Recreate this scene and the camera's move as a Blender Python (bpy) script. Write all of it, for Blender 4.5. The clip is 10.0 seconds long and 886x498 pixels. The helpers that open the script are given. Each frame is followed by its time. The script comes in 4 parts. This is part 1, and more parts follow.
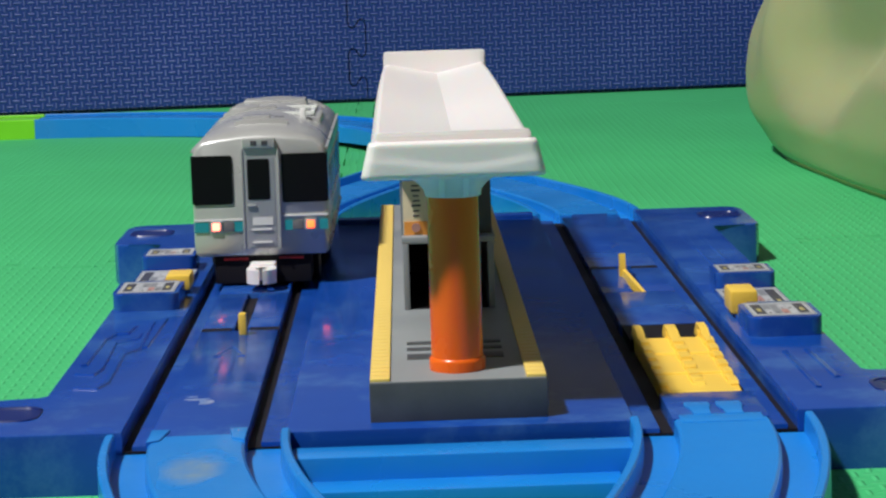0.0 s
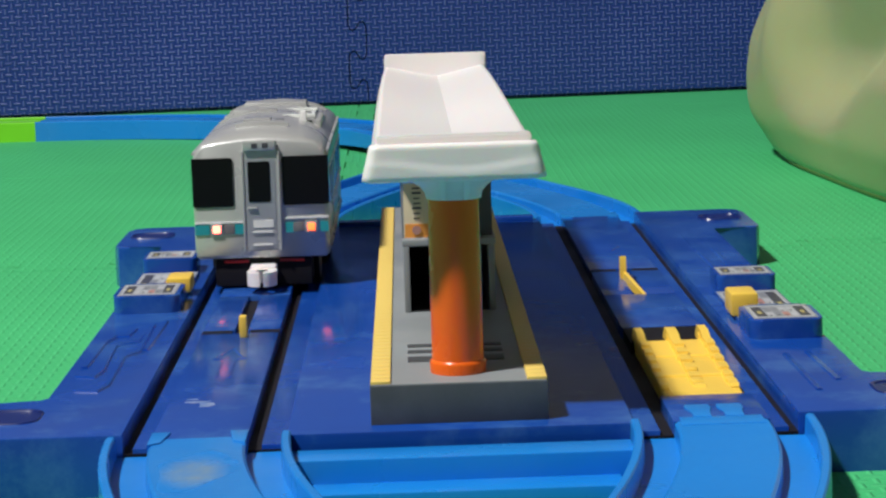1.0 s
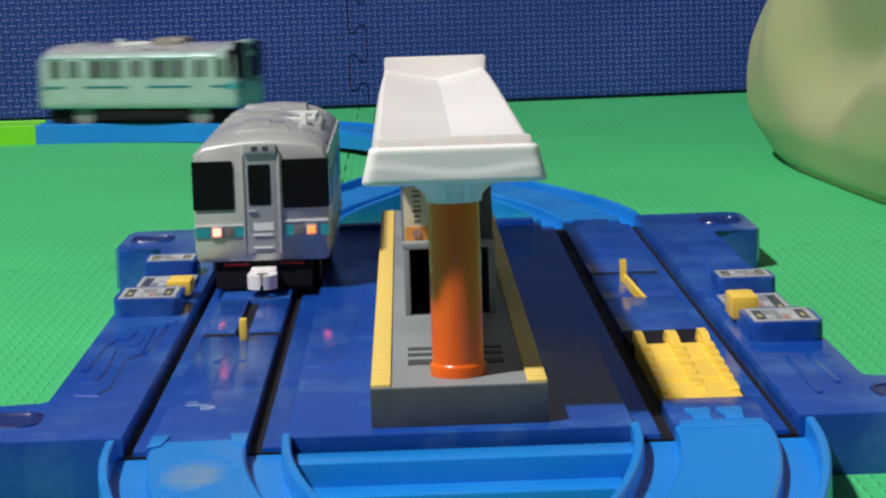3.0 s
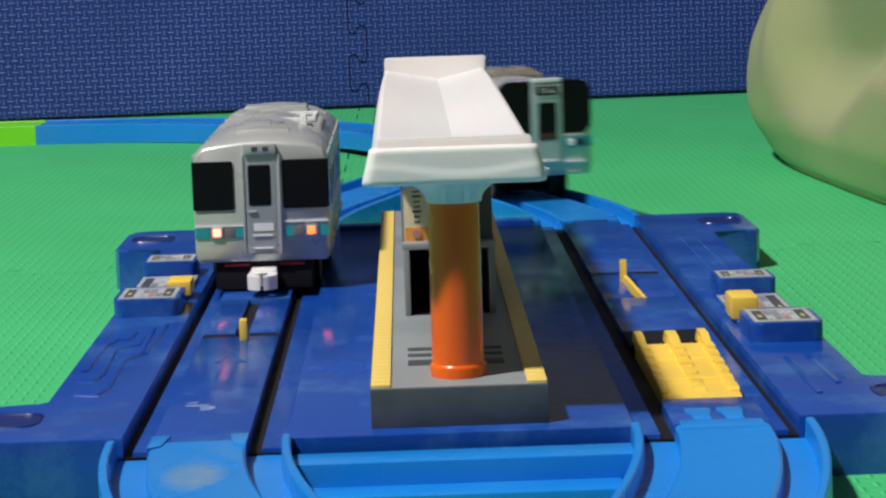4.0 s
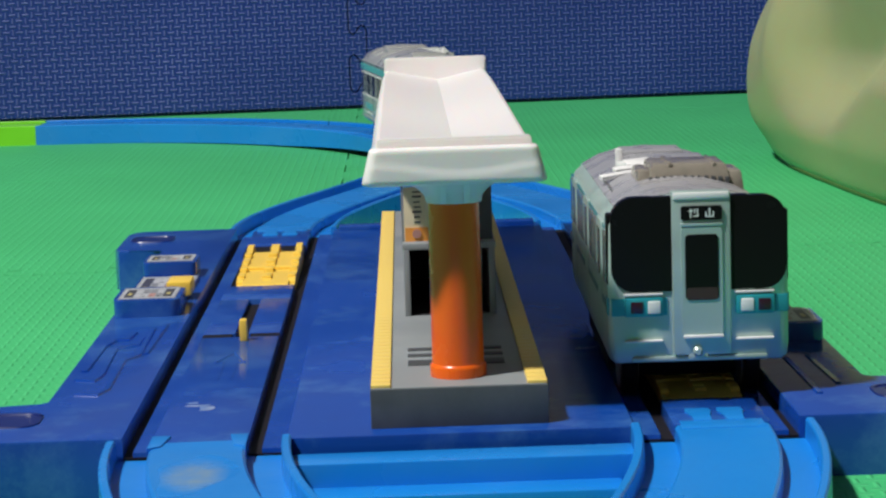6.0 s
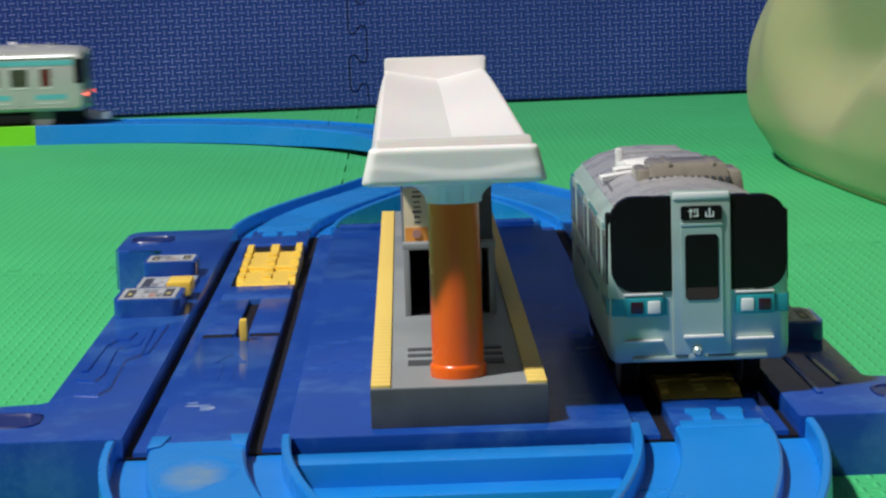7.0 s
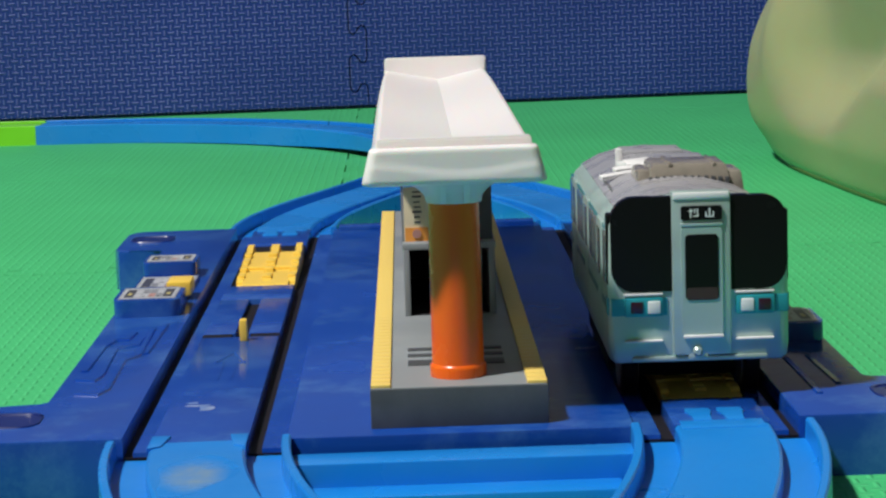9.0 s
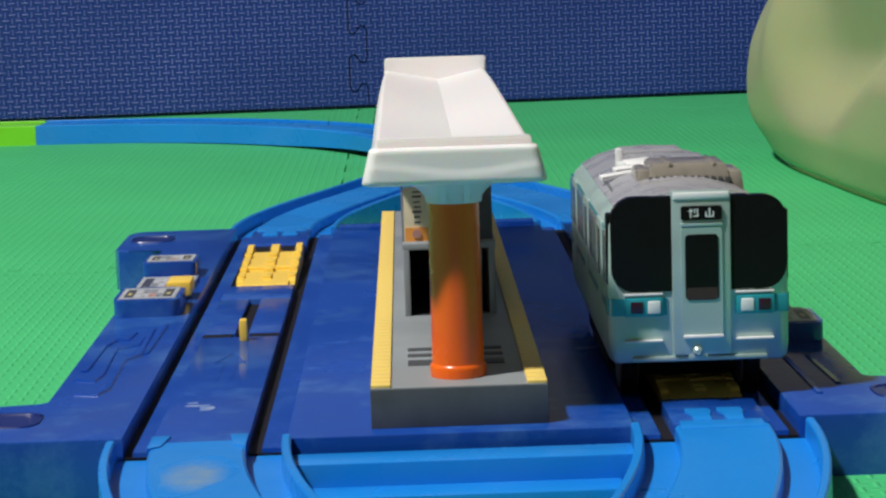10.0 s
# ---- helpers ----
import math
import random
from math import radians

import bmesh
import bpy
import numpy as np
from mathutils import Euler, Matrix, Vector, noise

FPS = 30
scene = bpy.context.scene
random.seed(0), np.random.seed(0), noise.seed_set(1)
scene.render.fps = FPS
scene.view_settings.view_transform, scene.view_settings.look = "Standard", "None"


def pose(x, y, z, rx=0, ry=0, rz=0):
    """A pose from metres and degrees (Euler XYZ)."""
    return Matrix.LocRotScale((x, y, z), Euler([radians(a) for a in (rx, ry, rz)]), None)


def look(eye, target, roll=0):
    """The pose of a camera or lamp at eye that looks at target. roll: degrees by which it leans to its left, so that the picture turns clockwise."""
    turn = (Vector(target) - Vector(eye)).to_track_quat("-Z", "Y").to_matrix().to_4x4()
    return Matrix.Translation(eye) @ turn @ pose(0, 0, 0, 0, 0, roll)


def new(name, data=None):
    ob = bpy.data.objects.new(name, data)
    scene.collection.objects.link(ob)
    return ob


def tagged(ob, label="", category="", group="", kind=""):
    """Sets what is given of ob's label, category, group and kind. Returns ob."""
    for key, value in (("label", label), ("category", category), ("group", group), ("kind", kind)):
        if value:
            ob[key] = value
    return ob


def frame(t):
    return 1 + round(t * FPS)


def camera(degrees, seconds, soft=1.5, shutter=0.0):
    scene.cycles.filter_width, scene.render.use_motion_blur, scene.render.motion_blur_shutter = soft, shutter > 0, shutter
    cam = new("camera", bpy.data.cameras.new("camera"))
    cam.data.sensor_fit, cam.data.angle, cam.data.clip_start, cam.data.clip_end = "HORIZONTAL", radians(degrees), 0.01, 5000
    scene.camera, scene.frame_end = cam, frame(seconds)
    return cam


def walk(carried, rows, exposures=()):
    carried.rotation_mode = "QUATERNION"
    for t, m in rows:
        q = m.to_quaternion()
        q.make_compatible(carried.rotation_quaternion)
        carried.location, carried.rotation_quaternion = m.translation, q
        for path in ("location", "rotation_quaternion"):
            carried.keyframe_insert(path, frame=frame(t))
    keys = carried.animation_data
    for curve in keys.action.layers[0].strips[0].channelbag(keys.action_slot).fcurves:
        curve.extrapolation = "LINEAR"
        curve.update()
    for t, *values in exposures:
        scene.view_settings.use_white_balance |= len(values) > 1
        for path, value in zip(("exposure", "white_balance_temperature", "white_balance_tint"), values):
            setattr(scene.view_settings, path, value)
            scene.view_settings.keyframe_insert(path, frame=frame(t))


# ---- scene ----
# ---- camera ----
cam = camera(22.686, 10.0, soft=2.4, shutter=0.45)
EYE = (-0.0090657, -0.4452914, 0.1146861)
NOD = ((0.0, -0.161, -0.022), (0.5, -0.132, -0.012), (1.0, -0.095, -0.006), (1.5, -0.073, -0.004), (2.0, -0.051, -0.003),
       (2.5, -0.029, -0.002), (3.2, -0.014, -0.001), (4.0, -0.006, 0.0), (4.5, 0.0, 0.0), (7.0, 0.0, 0.0), (10.0, 0.0, 0.0))
walk(cam, [(t, pose(*EYE, 81.771 + up, 1.788, -1.095 + side)) for t, up, side in NOD])

# ---- world and light ----
world = bpy.data.worlds.new("room_air")
world.use_nodes = True
world.node_tree.nodes["Background"].inputs[0].default_value = (0.8, 0.85, 0.9, 1)
world.node_tree.nodes["Background"].inputs[1].default_value = 0.032
scene.world = world
scene.view_settings.exposure = 0.0
LAMP = bpy.data.lights.new("ceiling_lamp_light", "AREA")
LAMP.shape, LAMP.size, LAMP.energy, LAMP.color = "DISK", 0.16, 83.0, (1.0, 0.97, 0.94)
lamp_ob = new("ceiling_lamp_light", LAMP)
lamp_ob.matrix_world = look((-1.06, -0.55, 2.1), (0.0, 0.12, 0.0))

# ---- materials ----
def mat(name, col, rough=0.4, metal=0.0, vary=0.12, grain=900.0, stain=40.0, bump=0.05, dust=0.0, dust_col=(0.45, 0.5, 0.6), coat=0.0,
        trans=0.0, emit=None, power=0.0, sub=0.0, spec=0.5):
    m = bpy.data.materials.new(name)
    m.use_nodes = True
    nt = m.node_tree
    b = nt.nodes["Principled BSDF"]
    tc = nt.nodes.new("ShaderNodeTexCoord")
    fine, wide = nt.nodes.new("ShaderNodeTexNoise"), nt.nodes.new("ShaderNodeTexNoise")
    fine.inputs["Scale"].default_value, fine.inputs["Detail"].default_value = grain, 4
    wide.inputs["Scale"].default_value, wide.inputs["Detail"].default_value = stain, 6
    nt.links.new(tc.outputs["Object"], fine.inputs["Vector"])
    nt.links.new(tc.outputs["Object"], wide.inputs["Vector"])
    mix = nt.nodes.new("ShaderNodeMix")
    mix.data_type = "RGBA"
    mix.inputs["A"].default_value = (*[c * (1 - vary) for c in col], 1)
    mix.inputs["B"].default_value = (*[min(1, c * (1 + vary)) for c in col], 1)
    nt.links.new(wide.outputs["Fac"], mix.inputs["Factor"])
    out = mix.outputs["Result"]
    ramp = nt.nodes.new("ShaderNodeMapRange")
    ramp.inputs["From Min"].default_value, ramp.inputs["From Max"].default_value = 0.3, 0.75
    ramp.inputs["To Min"].default_value, ramp.inputs["To Max"].default_value = max(0.03, rough - 0.08), min(1, rough + 0.12)
    nt.links.new(wide.outputs["Fac"], ramp.inputs["Value"])
    nt.links.new(ramp.outputs["Result"], b.inputs["Roughness"])
    if dust:
        spots = nt.nodes.new("ShaderNodeTexNoise")
        spots.inputs["Scale"].default_value, spots.inputs["Detail"].default_value, spots.inputs["Roughness"].default_value = stain * 0.8, 9, 0.7
        off = nt.nodes.new("ShaderNodeVectorMath")
        off.inputs[1].default_value = (3.1, 7.7, 1.3)
        nt.links.new(tc.outputs["Object"], off.inputs[0])
        nt.links.new(off.outputs[0], spots.inputs["Vector"])
        r2 = nt.nodes.new("ShaderNodeMapRange")
        r2.inputs["From Min"].default_value, r2.inputs["From Max"].default_value = 0.48, 0.78
        r2.inputs["To Max"].default_value = dust
        nt.links.new(spots.outputs["Fac"], r2.inputs["Value"])
        m2 = nt.nodes.new("ShaderNodeMix")
        m2.data_type = "RGBA"
        m2.inputs["B"].default_value = (*dust_col, 1)
        nt.links.new(out, m2.inputs["A"])
        nt.links.new(r2.outputs["Result"], m2.inputs["Factor"])
        out = m2.outputs["Result"]
    nt.links.new(out, b.inputs["Base Color"])
    b.inputs["Metallic"].default_value = metal
    b.inputs["Specular IOR Level"].default_value = spec
    b.inputs["Coat Weight"].default_value = coat
    b.inputs["Transmission Weight"].default_value = trans
    if sub:
        b.inputs["Subsurface Weight"].default_value = sub
        b.inputs["Subsurface Scale"].default_value = 0.02
    if emit:
        b.inputs["Emission Color"].default_value = (*emit, 1)
        b.inputs["Emission Strength"].default_value = power
    if bump:
        bp = nt.nodes.new("ShaderNodeBump")
        bp.inputs["Strength"].default_value, bp.inputs["Distance"].default_value = bump, 0.0004
        nt.links.new(fine.outputs["Fac"], bp.inputs["Height"])
        nt.links.new(bp.outputs["Normal"], b.inputs["Normal"])
    return m


def foam(name, low, high, axes, pitch=(0.0036, 0.0036), relief=0.0006, stain=9.0, rough=0.62):
    """Foam mat with a basket-weave relief of short crossed ridges. axes: the two object axes that span the sheet."""
    m = bpy.data.materials.new(name)
    m.use_nodes = True
    nt = m.node_tree
    b = nt.nodes["Principled BSDF"]

    def math_(op, a, bb=None, cc=None):
        n = nt.nodes.new("ShaderNodeMath")
        n.operation = op
        for i, v in enumerate((a, bb, cc)):
            if v is None:
                continue
            if isinstance(v, (int, float)):
                n.inputs[i].default_value = v
            else:
                nt.links.new(v, n.inputs[i])
        return n.outputs[0]

    tc = nt.nodes.new("ShaderNodeTexCoord")
    sep = nt.nodes.new("ShaderNodeSeparateXYZ")
    nt.links.new(tc.outputs["Object"], sep.inputs[0])
    u = math_("DIVIDE", sep.outputs[axes[0]], pitch[0])
    v = math_("DIVIDE", sep.outputs[axes[1]], pitch[1])
    fu, fv = math_("ABSOLUTE", math_("SUBTRACT", math_("FRACT", u), 0.5)), math_("ABSOLUTE", math_("SUBTRACT", math_("FRACT", v), 0.5))
    odd = math_("MODULO", math_("ADD", math_("ADD", math_("FLOOR", u), math_("FLOOR", v)), 4000.0), 2.0)
    odd = math_("GREATER_THAN", odd, 0.5)

    def ridge(across, along):
        a = nt.nodes.new("ShaderNodeMapRange")
        a.interpolation_type = "SMOOTHSTEP"
        a.inputs["From Min"].default_value, a.inputs["From Max"].default_value = 0.21, 0.05
        nt.links.new(across, a.inputs["Value"])
        c = nt.nodes.new("ShaderNodeMapRange")
        c.interpolation_type = "SMOOTHSTEP"
        c.inputs["From Min"].default_value, c.inputs["From Max"].default_value = 0.60, 0.47
        nt.links.new(along, c.inputs["Value"])
        return math_("MULTIPLY", a.outputs[0], c.outputs[0])

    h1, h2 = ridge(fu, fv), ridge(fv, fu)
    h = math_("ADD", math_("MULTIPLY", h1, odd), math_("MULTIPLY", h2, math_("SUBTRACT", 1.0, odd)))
    wide = nt.nodes.new("ShaderNodeTexNoise")
    wide.inputs["Scale"].default_value, wide.inputs["Detail"].default_value = stain, 5
    nt.links.new(tc.outputs["Object"], wide.inputs["Vector"])
    fine = nt.nodes.new("ShaderNodeTexNoise")
    fine.inputs["Scale"].default_value, fine.inputs["Detail"].default_value = 700, 3
    nt.links.new(tc.outputs["Object"], fine.inputs["Vector"])
    # ridges take the paler colour: light caught on the weave, painted and broken by noise
    caught_light = math_("MULTIPLY", h, math_("MULTIPLY_ADD", wide.outputs["Fac"], 1.2, 0.2))
    caught_light = math_("MULTIPLY", caught_light, math_("MULTIPLY_ADD", fine.outputs["Fac"], 1.2, 0.1))
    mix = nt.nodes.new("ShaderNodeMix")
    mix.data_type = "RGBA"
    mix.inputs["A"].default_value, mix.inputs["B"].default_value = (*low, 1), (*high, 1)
    nt.links.new(caught_light, mix.inputs["Factor"])
    tone = nt.nodes.new("ShaderNodeHueSaturation")
    nt.links.new(math_("MULTIPLY_ADD", wide.outputs["Fac"], 0.3, 0.85), tone.inputs["Value"])
    nt.links.new(mix.outputs["Result"], tone.inputs["Color"])
    nt.links.new(tone.outputs["Color"], b.inputs["Base Color"])
    b.inputs["Roughness"].default_value = rough
    bp = nt.nodes.new("ShaderNodeBump")
    bp.inputs["Strength"].default_value, bp.inputs["Distance"].default_value = 0.9, relief
    nt.links.new(math_("ADD", h, math_("MULTIPLY", fine.outputs["Fac"], 0.35)), bp.inputs["Height"])
    nt.links.new(bp.outputs["Normal"], b.inputs["Normal"])
    return m


GREEN_FOAM = foam("green_foam", (0.046, 0.44, 0.15), (0.072, 0.50, 0.185), (0, 1), relief=0.00036)
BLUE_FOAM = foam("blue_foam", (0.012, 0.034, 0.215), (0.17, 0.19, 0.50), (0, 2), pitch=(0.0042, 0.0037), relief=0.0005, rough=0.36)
NAVY = mat("station_blue_plastic", (0.006, 0.056, 0.32), 0.18, vary=0.15, dust=0.5, dust_col=(0.11, 0.29, 0.56), stain=36, bump=0.03)
SKY_BLUE = mat("rail_blue_plastic", (0.008, 0.21, 0.64), 0.26, vary=0.10, dust=0.10, dust_col=(0.25, 0.45, 0.7), stain=25)
LIME = mat("rail_lime_plastic", (0.18, 0.62, 0.02), 0.35)
YELLOW = mat("yellow_plastic", (0.85, 0.57, 0.08), 0.36, vary=0.1)
PALE_YELLOW = mat("platform_yellow_plastic", (0.80, 0.58, 0.14), 0.45, vary=0.08)
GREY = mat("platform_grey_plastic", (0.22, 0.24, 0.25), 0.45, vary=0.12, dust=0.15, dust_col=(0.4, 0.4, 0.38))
# platform grey darkened for the block's sides, their shade put into the colour
SHADED_GREY = mat("platform_side_shade", (0.062, 0.073, 0.077), 0.5, vary=0.14, dust=0.1)
DARK_GREY = mat("dark_grey_and_shade", (0.05, 0.055, 0.06), 0.5)
ORANGE = mat("orange_plastic", (0.84, 0.125, 0.008), 0.26, vary=0.06, sub=0.1)
WHITE = mat("white_plastic", (0.80, 0.75, 0.745), 0.38, vary=0.01, stain=6, sub=0.15)
SILVER = mat("silver_paint", (0.47, 0.475, 0.47), 0.31, metal=0.32, vary=0.08, stain=60)
SILVER_B = mat("worn_silver_paint", (0.41, 0.535, 0.505), 0.34, metal=0.34, vary=0.2, stain=90, dust=0.3, dust_col=(0.5, 0.55, 0.5))
ROOF_GREY = mat("roof_grey_paint", (0.36, 0.36, 0.385), 0.28, metal=0.15, vary=0.16, stain=140)
BLACK = mat("black_gloss_plastic", (0.0065, 0.0065, 0.0075), 0.2, vary=0.1, bump=0.0, spec=0.12)
# black of wheels and underframes, and painted shade in recesses
BLACK_AND_SHADE = mat("black_plastic_and_shade", (0.011, 0.010, 0.013), 0.6, spec=0.15)
TEAL = mat("teal_stripe_paint", (0.02, 0.30, 0.34), 0.35, vary=0.12)
PALE = mat("pale_lamp_plastic", (0.75, 0.78, 0.75), 0.25)
LAMP_RED_TINT = mat("lamp_red_tint", (0.25, 0.01, 0.01), 0.35)
GLOW_RED = mat("lit_red_lamp", (0.9, 0.2, 0.1), 0.3, emit=(1.0, 0.11, 0.07), power=9.0)
GLOW_AMBER = mat("lit_amber_lamp", (0.9, 0.3, 0.1), 0.3, emit=(1.0, 0.09, 0.015), power=3.6)
TAN_CLEAR = mat("clouded_tan_plastic", (0.36, 0.325, 0.27), 0.16, vary=0.4, stain=170, trans=0.35)
STICKER = mat("grey_sticker", (0.30, 0.32, 0.34), 0.35, vary=0.15, stain=200)
INK = mat("dark_print", (0.06, 0.06, 0.07), 0.4)
INK_RED = mat("faded_red_print", (0.42, 0.22, 0.19), 0.4)
INK_WHITE = mat("white_print", (0.75, 0.75, 0.75), 0.4)
SIGN_CREAM = mat("cream_sign_print", (0.72, 0.62, 0.42), 0.4)
SIGN_ORANGE = mat("orange_sign_print", (0.80, 0.32, 0.06), 0.4)
OLIVE = mat("translucent_olive_plastic", (0.36, 0.375, 0.185), 0.36, vary=0.22, stain=11, bump=0.01, sub=0.2, spec=1.0)
# plaster and wood of the unseen added room, toned to set its bounce light
PLASTER = mat("painted_plaster", (0.27, 0.27, 0.26), 0.8)
WOOD = mat("floor_wood", (0.16, 0.11, 0.07), 0.5)

# ---- building helpers: all shapes in millimetres ----
def empty(name, m, label, category, group="", kind=""):
    ob = new(name)
    ob.empty_display_size = 0.02
    ob.matrix_basis = m
    return tagged(ob, label, category, group, kind)


def as_mesh(name, bm, material, smooth=24):
    bmesh.ops.scale(bm, vec=(0.001, 0.001, 0.001), verts=bm.verts)
    bmesh.ops.recalc_face_normals(bm, faces=bm.faces)
    me = bpy.data.meshes.new(name)
    bm.to_mesh(me)
    bm.free()
    me.materials.append(material)
    for f in me.polygons:
        f.use_smooth = f.area < 4e-6 if smooth < 40 else len(f.vertices) < 9
    me.set_sharp_from_angle(angle=radians(smooth))
    return me


def part(name, bm, material, parent, label="", smooth=24):
    ob = new(name, as_mesh(name, bm, material, smooth))
    ob.parent = parent
    return tagged(ob, label)


def thing(name, bm, material, label, category, group="", kind="", m=None):
    ob = new(name, as_mesh(name, bm, material))
    if m:
        ob.matrix_basis = m
    return tagged(ob, label, category, group, kind)


def add_box(bm, x0, x1, y0, y1, z0, z1, bevel=0.0, taper=0.0):
    vs = [bm.verts.new((x, y, z)) for z, k in ((z0, 0), (z1, taper)) for x, y in ((x0 + k, y0 + k), (x1 - k, y0 + k), (x1 - k, y1 - k), (x0 + k, y1 - k))]
    q = [(0, 3, 2, 1), (4, 5, 6, 7), (0, 1, 5, 4), (1, 2, 6, 5), (2, 3, 7, 6), (3, 0, 4, 7)]
    fs = [bm.faces.new([vs[i] for i in f]) for f in q]
    if bevel:
        bmesh.ops.bevel(bm, geom=list({e for f in fs for e in f.edges}), offset=bevel, segments=2, affect="EDGES", profile=0.6)
    return bm


def box(*a, **k):
    return add_box(bmesh.new(), *a, **k)


def slab(outline, z0, z1, bevel=0.0, bm=None, plane="xy"):
    """An outline in a plane, made solid between two heights on the third axis."""
    bm = bm or bmesh.new()
    put = {"xy": lambda a, b, c: (a, b, c), "xz": lambda a, b, c: (a, c, b), "yz": lambda a, b, c: (c, a, b)}[plane]
    lo = [bm.verts.new(put(a, b, z0)) for a, b in outline]
    hi = [bm.verts.new(put(a, b, z1)) for a, b in outline]
    n = len(outline)
    fs = [bm.faces.new(lo[::-1]), bm.faces.new(hi)]
    fs += [bm.faces.new((lo[i], lo[(i + 1) % n], hi[(i + 1) % n], hi[i])) for i in range(n)]
    if bevel:
        bmesh.ops.bevel(bm, geom=list({e for e in fs[1].edges}), offset=bevel, segments=2, affect="EDGES", profile=0.6)
    return bm


def rounded(x0, x1, y0, y1, r, n=5):
    pts = []
    for cx, cy, a0 in ((x1 - r, y1 - r, 0), (x0 + r, y1 - r, 90), (x0 + r, y0 + r, 180), (x1 - r, y0 + r, 270)):
        for i in range(n + 1):
            a = radians(a0 + 90 * i / n)
            pts.append((cx + r * math.cos(a), cy + r * math.sin(a)))
    return pts


def lathe(profile, cx, cy, n=48):
    bm = bmesh.new()
    rings = [[bm.verts.new((cx + r * math.cos(2 * math.pi * i / n), cy + r * math.sin(2 * math.pi * i / n), z)) for i in range(n)] for r, z in profile]
    for a, b in zip(rings, rings[1:]):
        for i in range(n):
            bm.faces.new((a[i], a[(i + 1) % n], b[(i + 1) % n], b[i]))
    bm.faces.new(rings[0][::-1])
    bm.faces.new(rings[-1])
    return bm


def loft(rings, bm=None, closed=True):
    """Joins rings of points, each with the same count, into a solid with end caps."""
    bm = bm or bmesh.new()
    vs = [[bm.verts.new(q) for q in ring] for ring in rings]
    n = len(vs[0])
    for a, b in zip(vs, vs[1:]):
        for i in range(n if closed else n - 1):
            bm.faces.new((a[i], a[(i + 1) % n], b[(i + 1) % n], b[i]))
    bm.faces.new(vs[0][::-1])
    bm.faces.new(vs[-1])
    return bm


# ---- the line of the tracks, in millimetres ----
STEM, MERGE, ARC_R = 0.0, 228.0, 221.0
ARC_C = (STEM - ARC_R, 615.0)


def track_line(side, step=4.0):
    """Centre line of one platform track (side -1 or 1) from in front of the station, round the curve and away behind it."""
    pts = []
    n = int(MERGE / step)
    for i in range(n):
        u = 1 - i / n
        pts.append((side * 54 + (STEM - side * 54) * (3 * u * u - 2 * u ** 3), -MERGE * u))
    n = int(324 / step)
    pts += [(side * 54.0, 324 * i / n) for i in range(n)]
    n = int(MERGE / step)
    for i in range(n):
        u = i / n
        pts.append((side * 54 + (STEM - side * 54) * (3 * u * u - 2 * u ** 3), 324 + MERGE * u))
    pts += [(STEM, 324 + MERGE + i * step) for i in range(int((ARC_C[1] - 324 - MERGE) / step))]
    n = int(ARC_R * math.pi / 2 / step)
    pts += [(ARC_C[0] + ARC_R * math.cos(radians(90 * i / n)), ARC_C[1] + ARC_R * math.sin(radians(90 * i / n))) for i in range(n)]
    pts += [(ARC_C[0] - i * step, ARC_C[1] + ARC_R) for i in range(int(900 / step))]
    return np.array(pts)


def lengths(pts):
    return np.concatenate([[0], np.cumsum(np.hypot(*np.diff(pts, axis=0).T))])


LINES = {s: track_line(s) for s in (-1, 1)}
RUNS = {s: lengths(LINES[s]) for s in (-1, 1)}


def on_line(side, s):
    return np.interp(s, RUNS[side], LINES[side][:, 0]), np.interp(s, RUNS[side], LINES[side][:, 1])


ZERO = {s: float(np.interp(0.0, LINES[s][:60, 1], RUNS[s][:60])) for s in (-1, 1)}   # run at the station's front edge


# ---- rails ----
def rail_profile(drop=0.0):
    w, l, b = 13.0 - drop, 8.6 - drop, 12.1 - drop
    half = [(9.2, b), (9.8, b - 0.5), (10.0, l), (16.9, l), (17.1, w - 0.4), (17.4, w), (18.6, w), (19.0, w - 0.4), (19.2, 0.0)]
    return [(-u, z) for u, z in reversed(half)] + half


def rail(bm, pts, drop0=0.0, drop1=0.0, prof=None):
    pts = np.asarray(pts, float)
    tang = np.gradient(pts, axis=0)
    tang /= np.linalg.norm(tang, axis=1)[:, None]
    rings = []
    for i, ((x, y), (tx, ty)) in enumerate(zip(pts, tang)):
        d = drop0 + (drop1 - drop0) * i / (len(pts) - 1)
        rings.append([(x + ty * u, y - tx * u, z) for u, z in (prof or rail_profile(d))])
    return loft(rings, bm)


def cut(side, a, b):
    n = max(8, int(abs(b - a) / 6))
    return [on_line(side, a + (b - a) * i / n) for i in range(n + 1)]

# ---- room: unseen shell, added for its bounce light ----
def room():
    for name, a in (("floor", (-2500, 2500, -2600, 2400, -60, -12)), ("ceiling", (-2500, 2500, -2600, 2400, 2400, 2450)),
                    ("wall_north", (-2500, 2500, 2400, 2460, -60, 2400)), ("wall_south", (-2500, 2500, -2660, -2600, -60, 2400)),
                    ("wall_west", (-2560, -2500, -2600, 2400, -60, 2400)), ("wall_east", (2500, 2560, -2600, 2400, -60, 2400))):
        thing(name, box(*a), WOOD if name == "floor" else PLASTER, "plain " + ("wooden floor" if name == "floor" else "grey bounce surface") + " of the unseen, added room",
              name.split("_")[0], kind="structure")


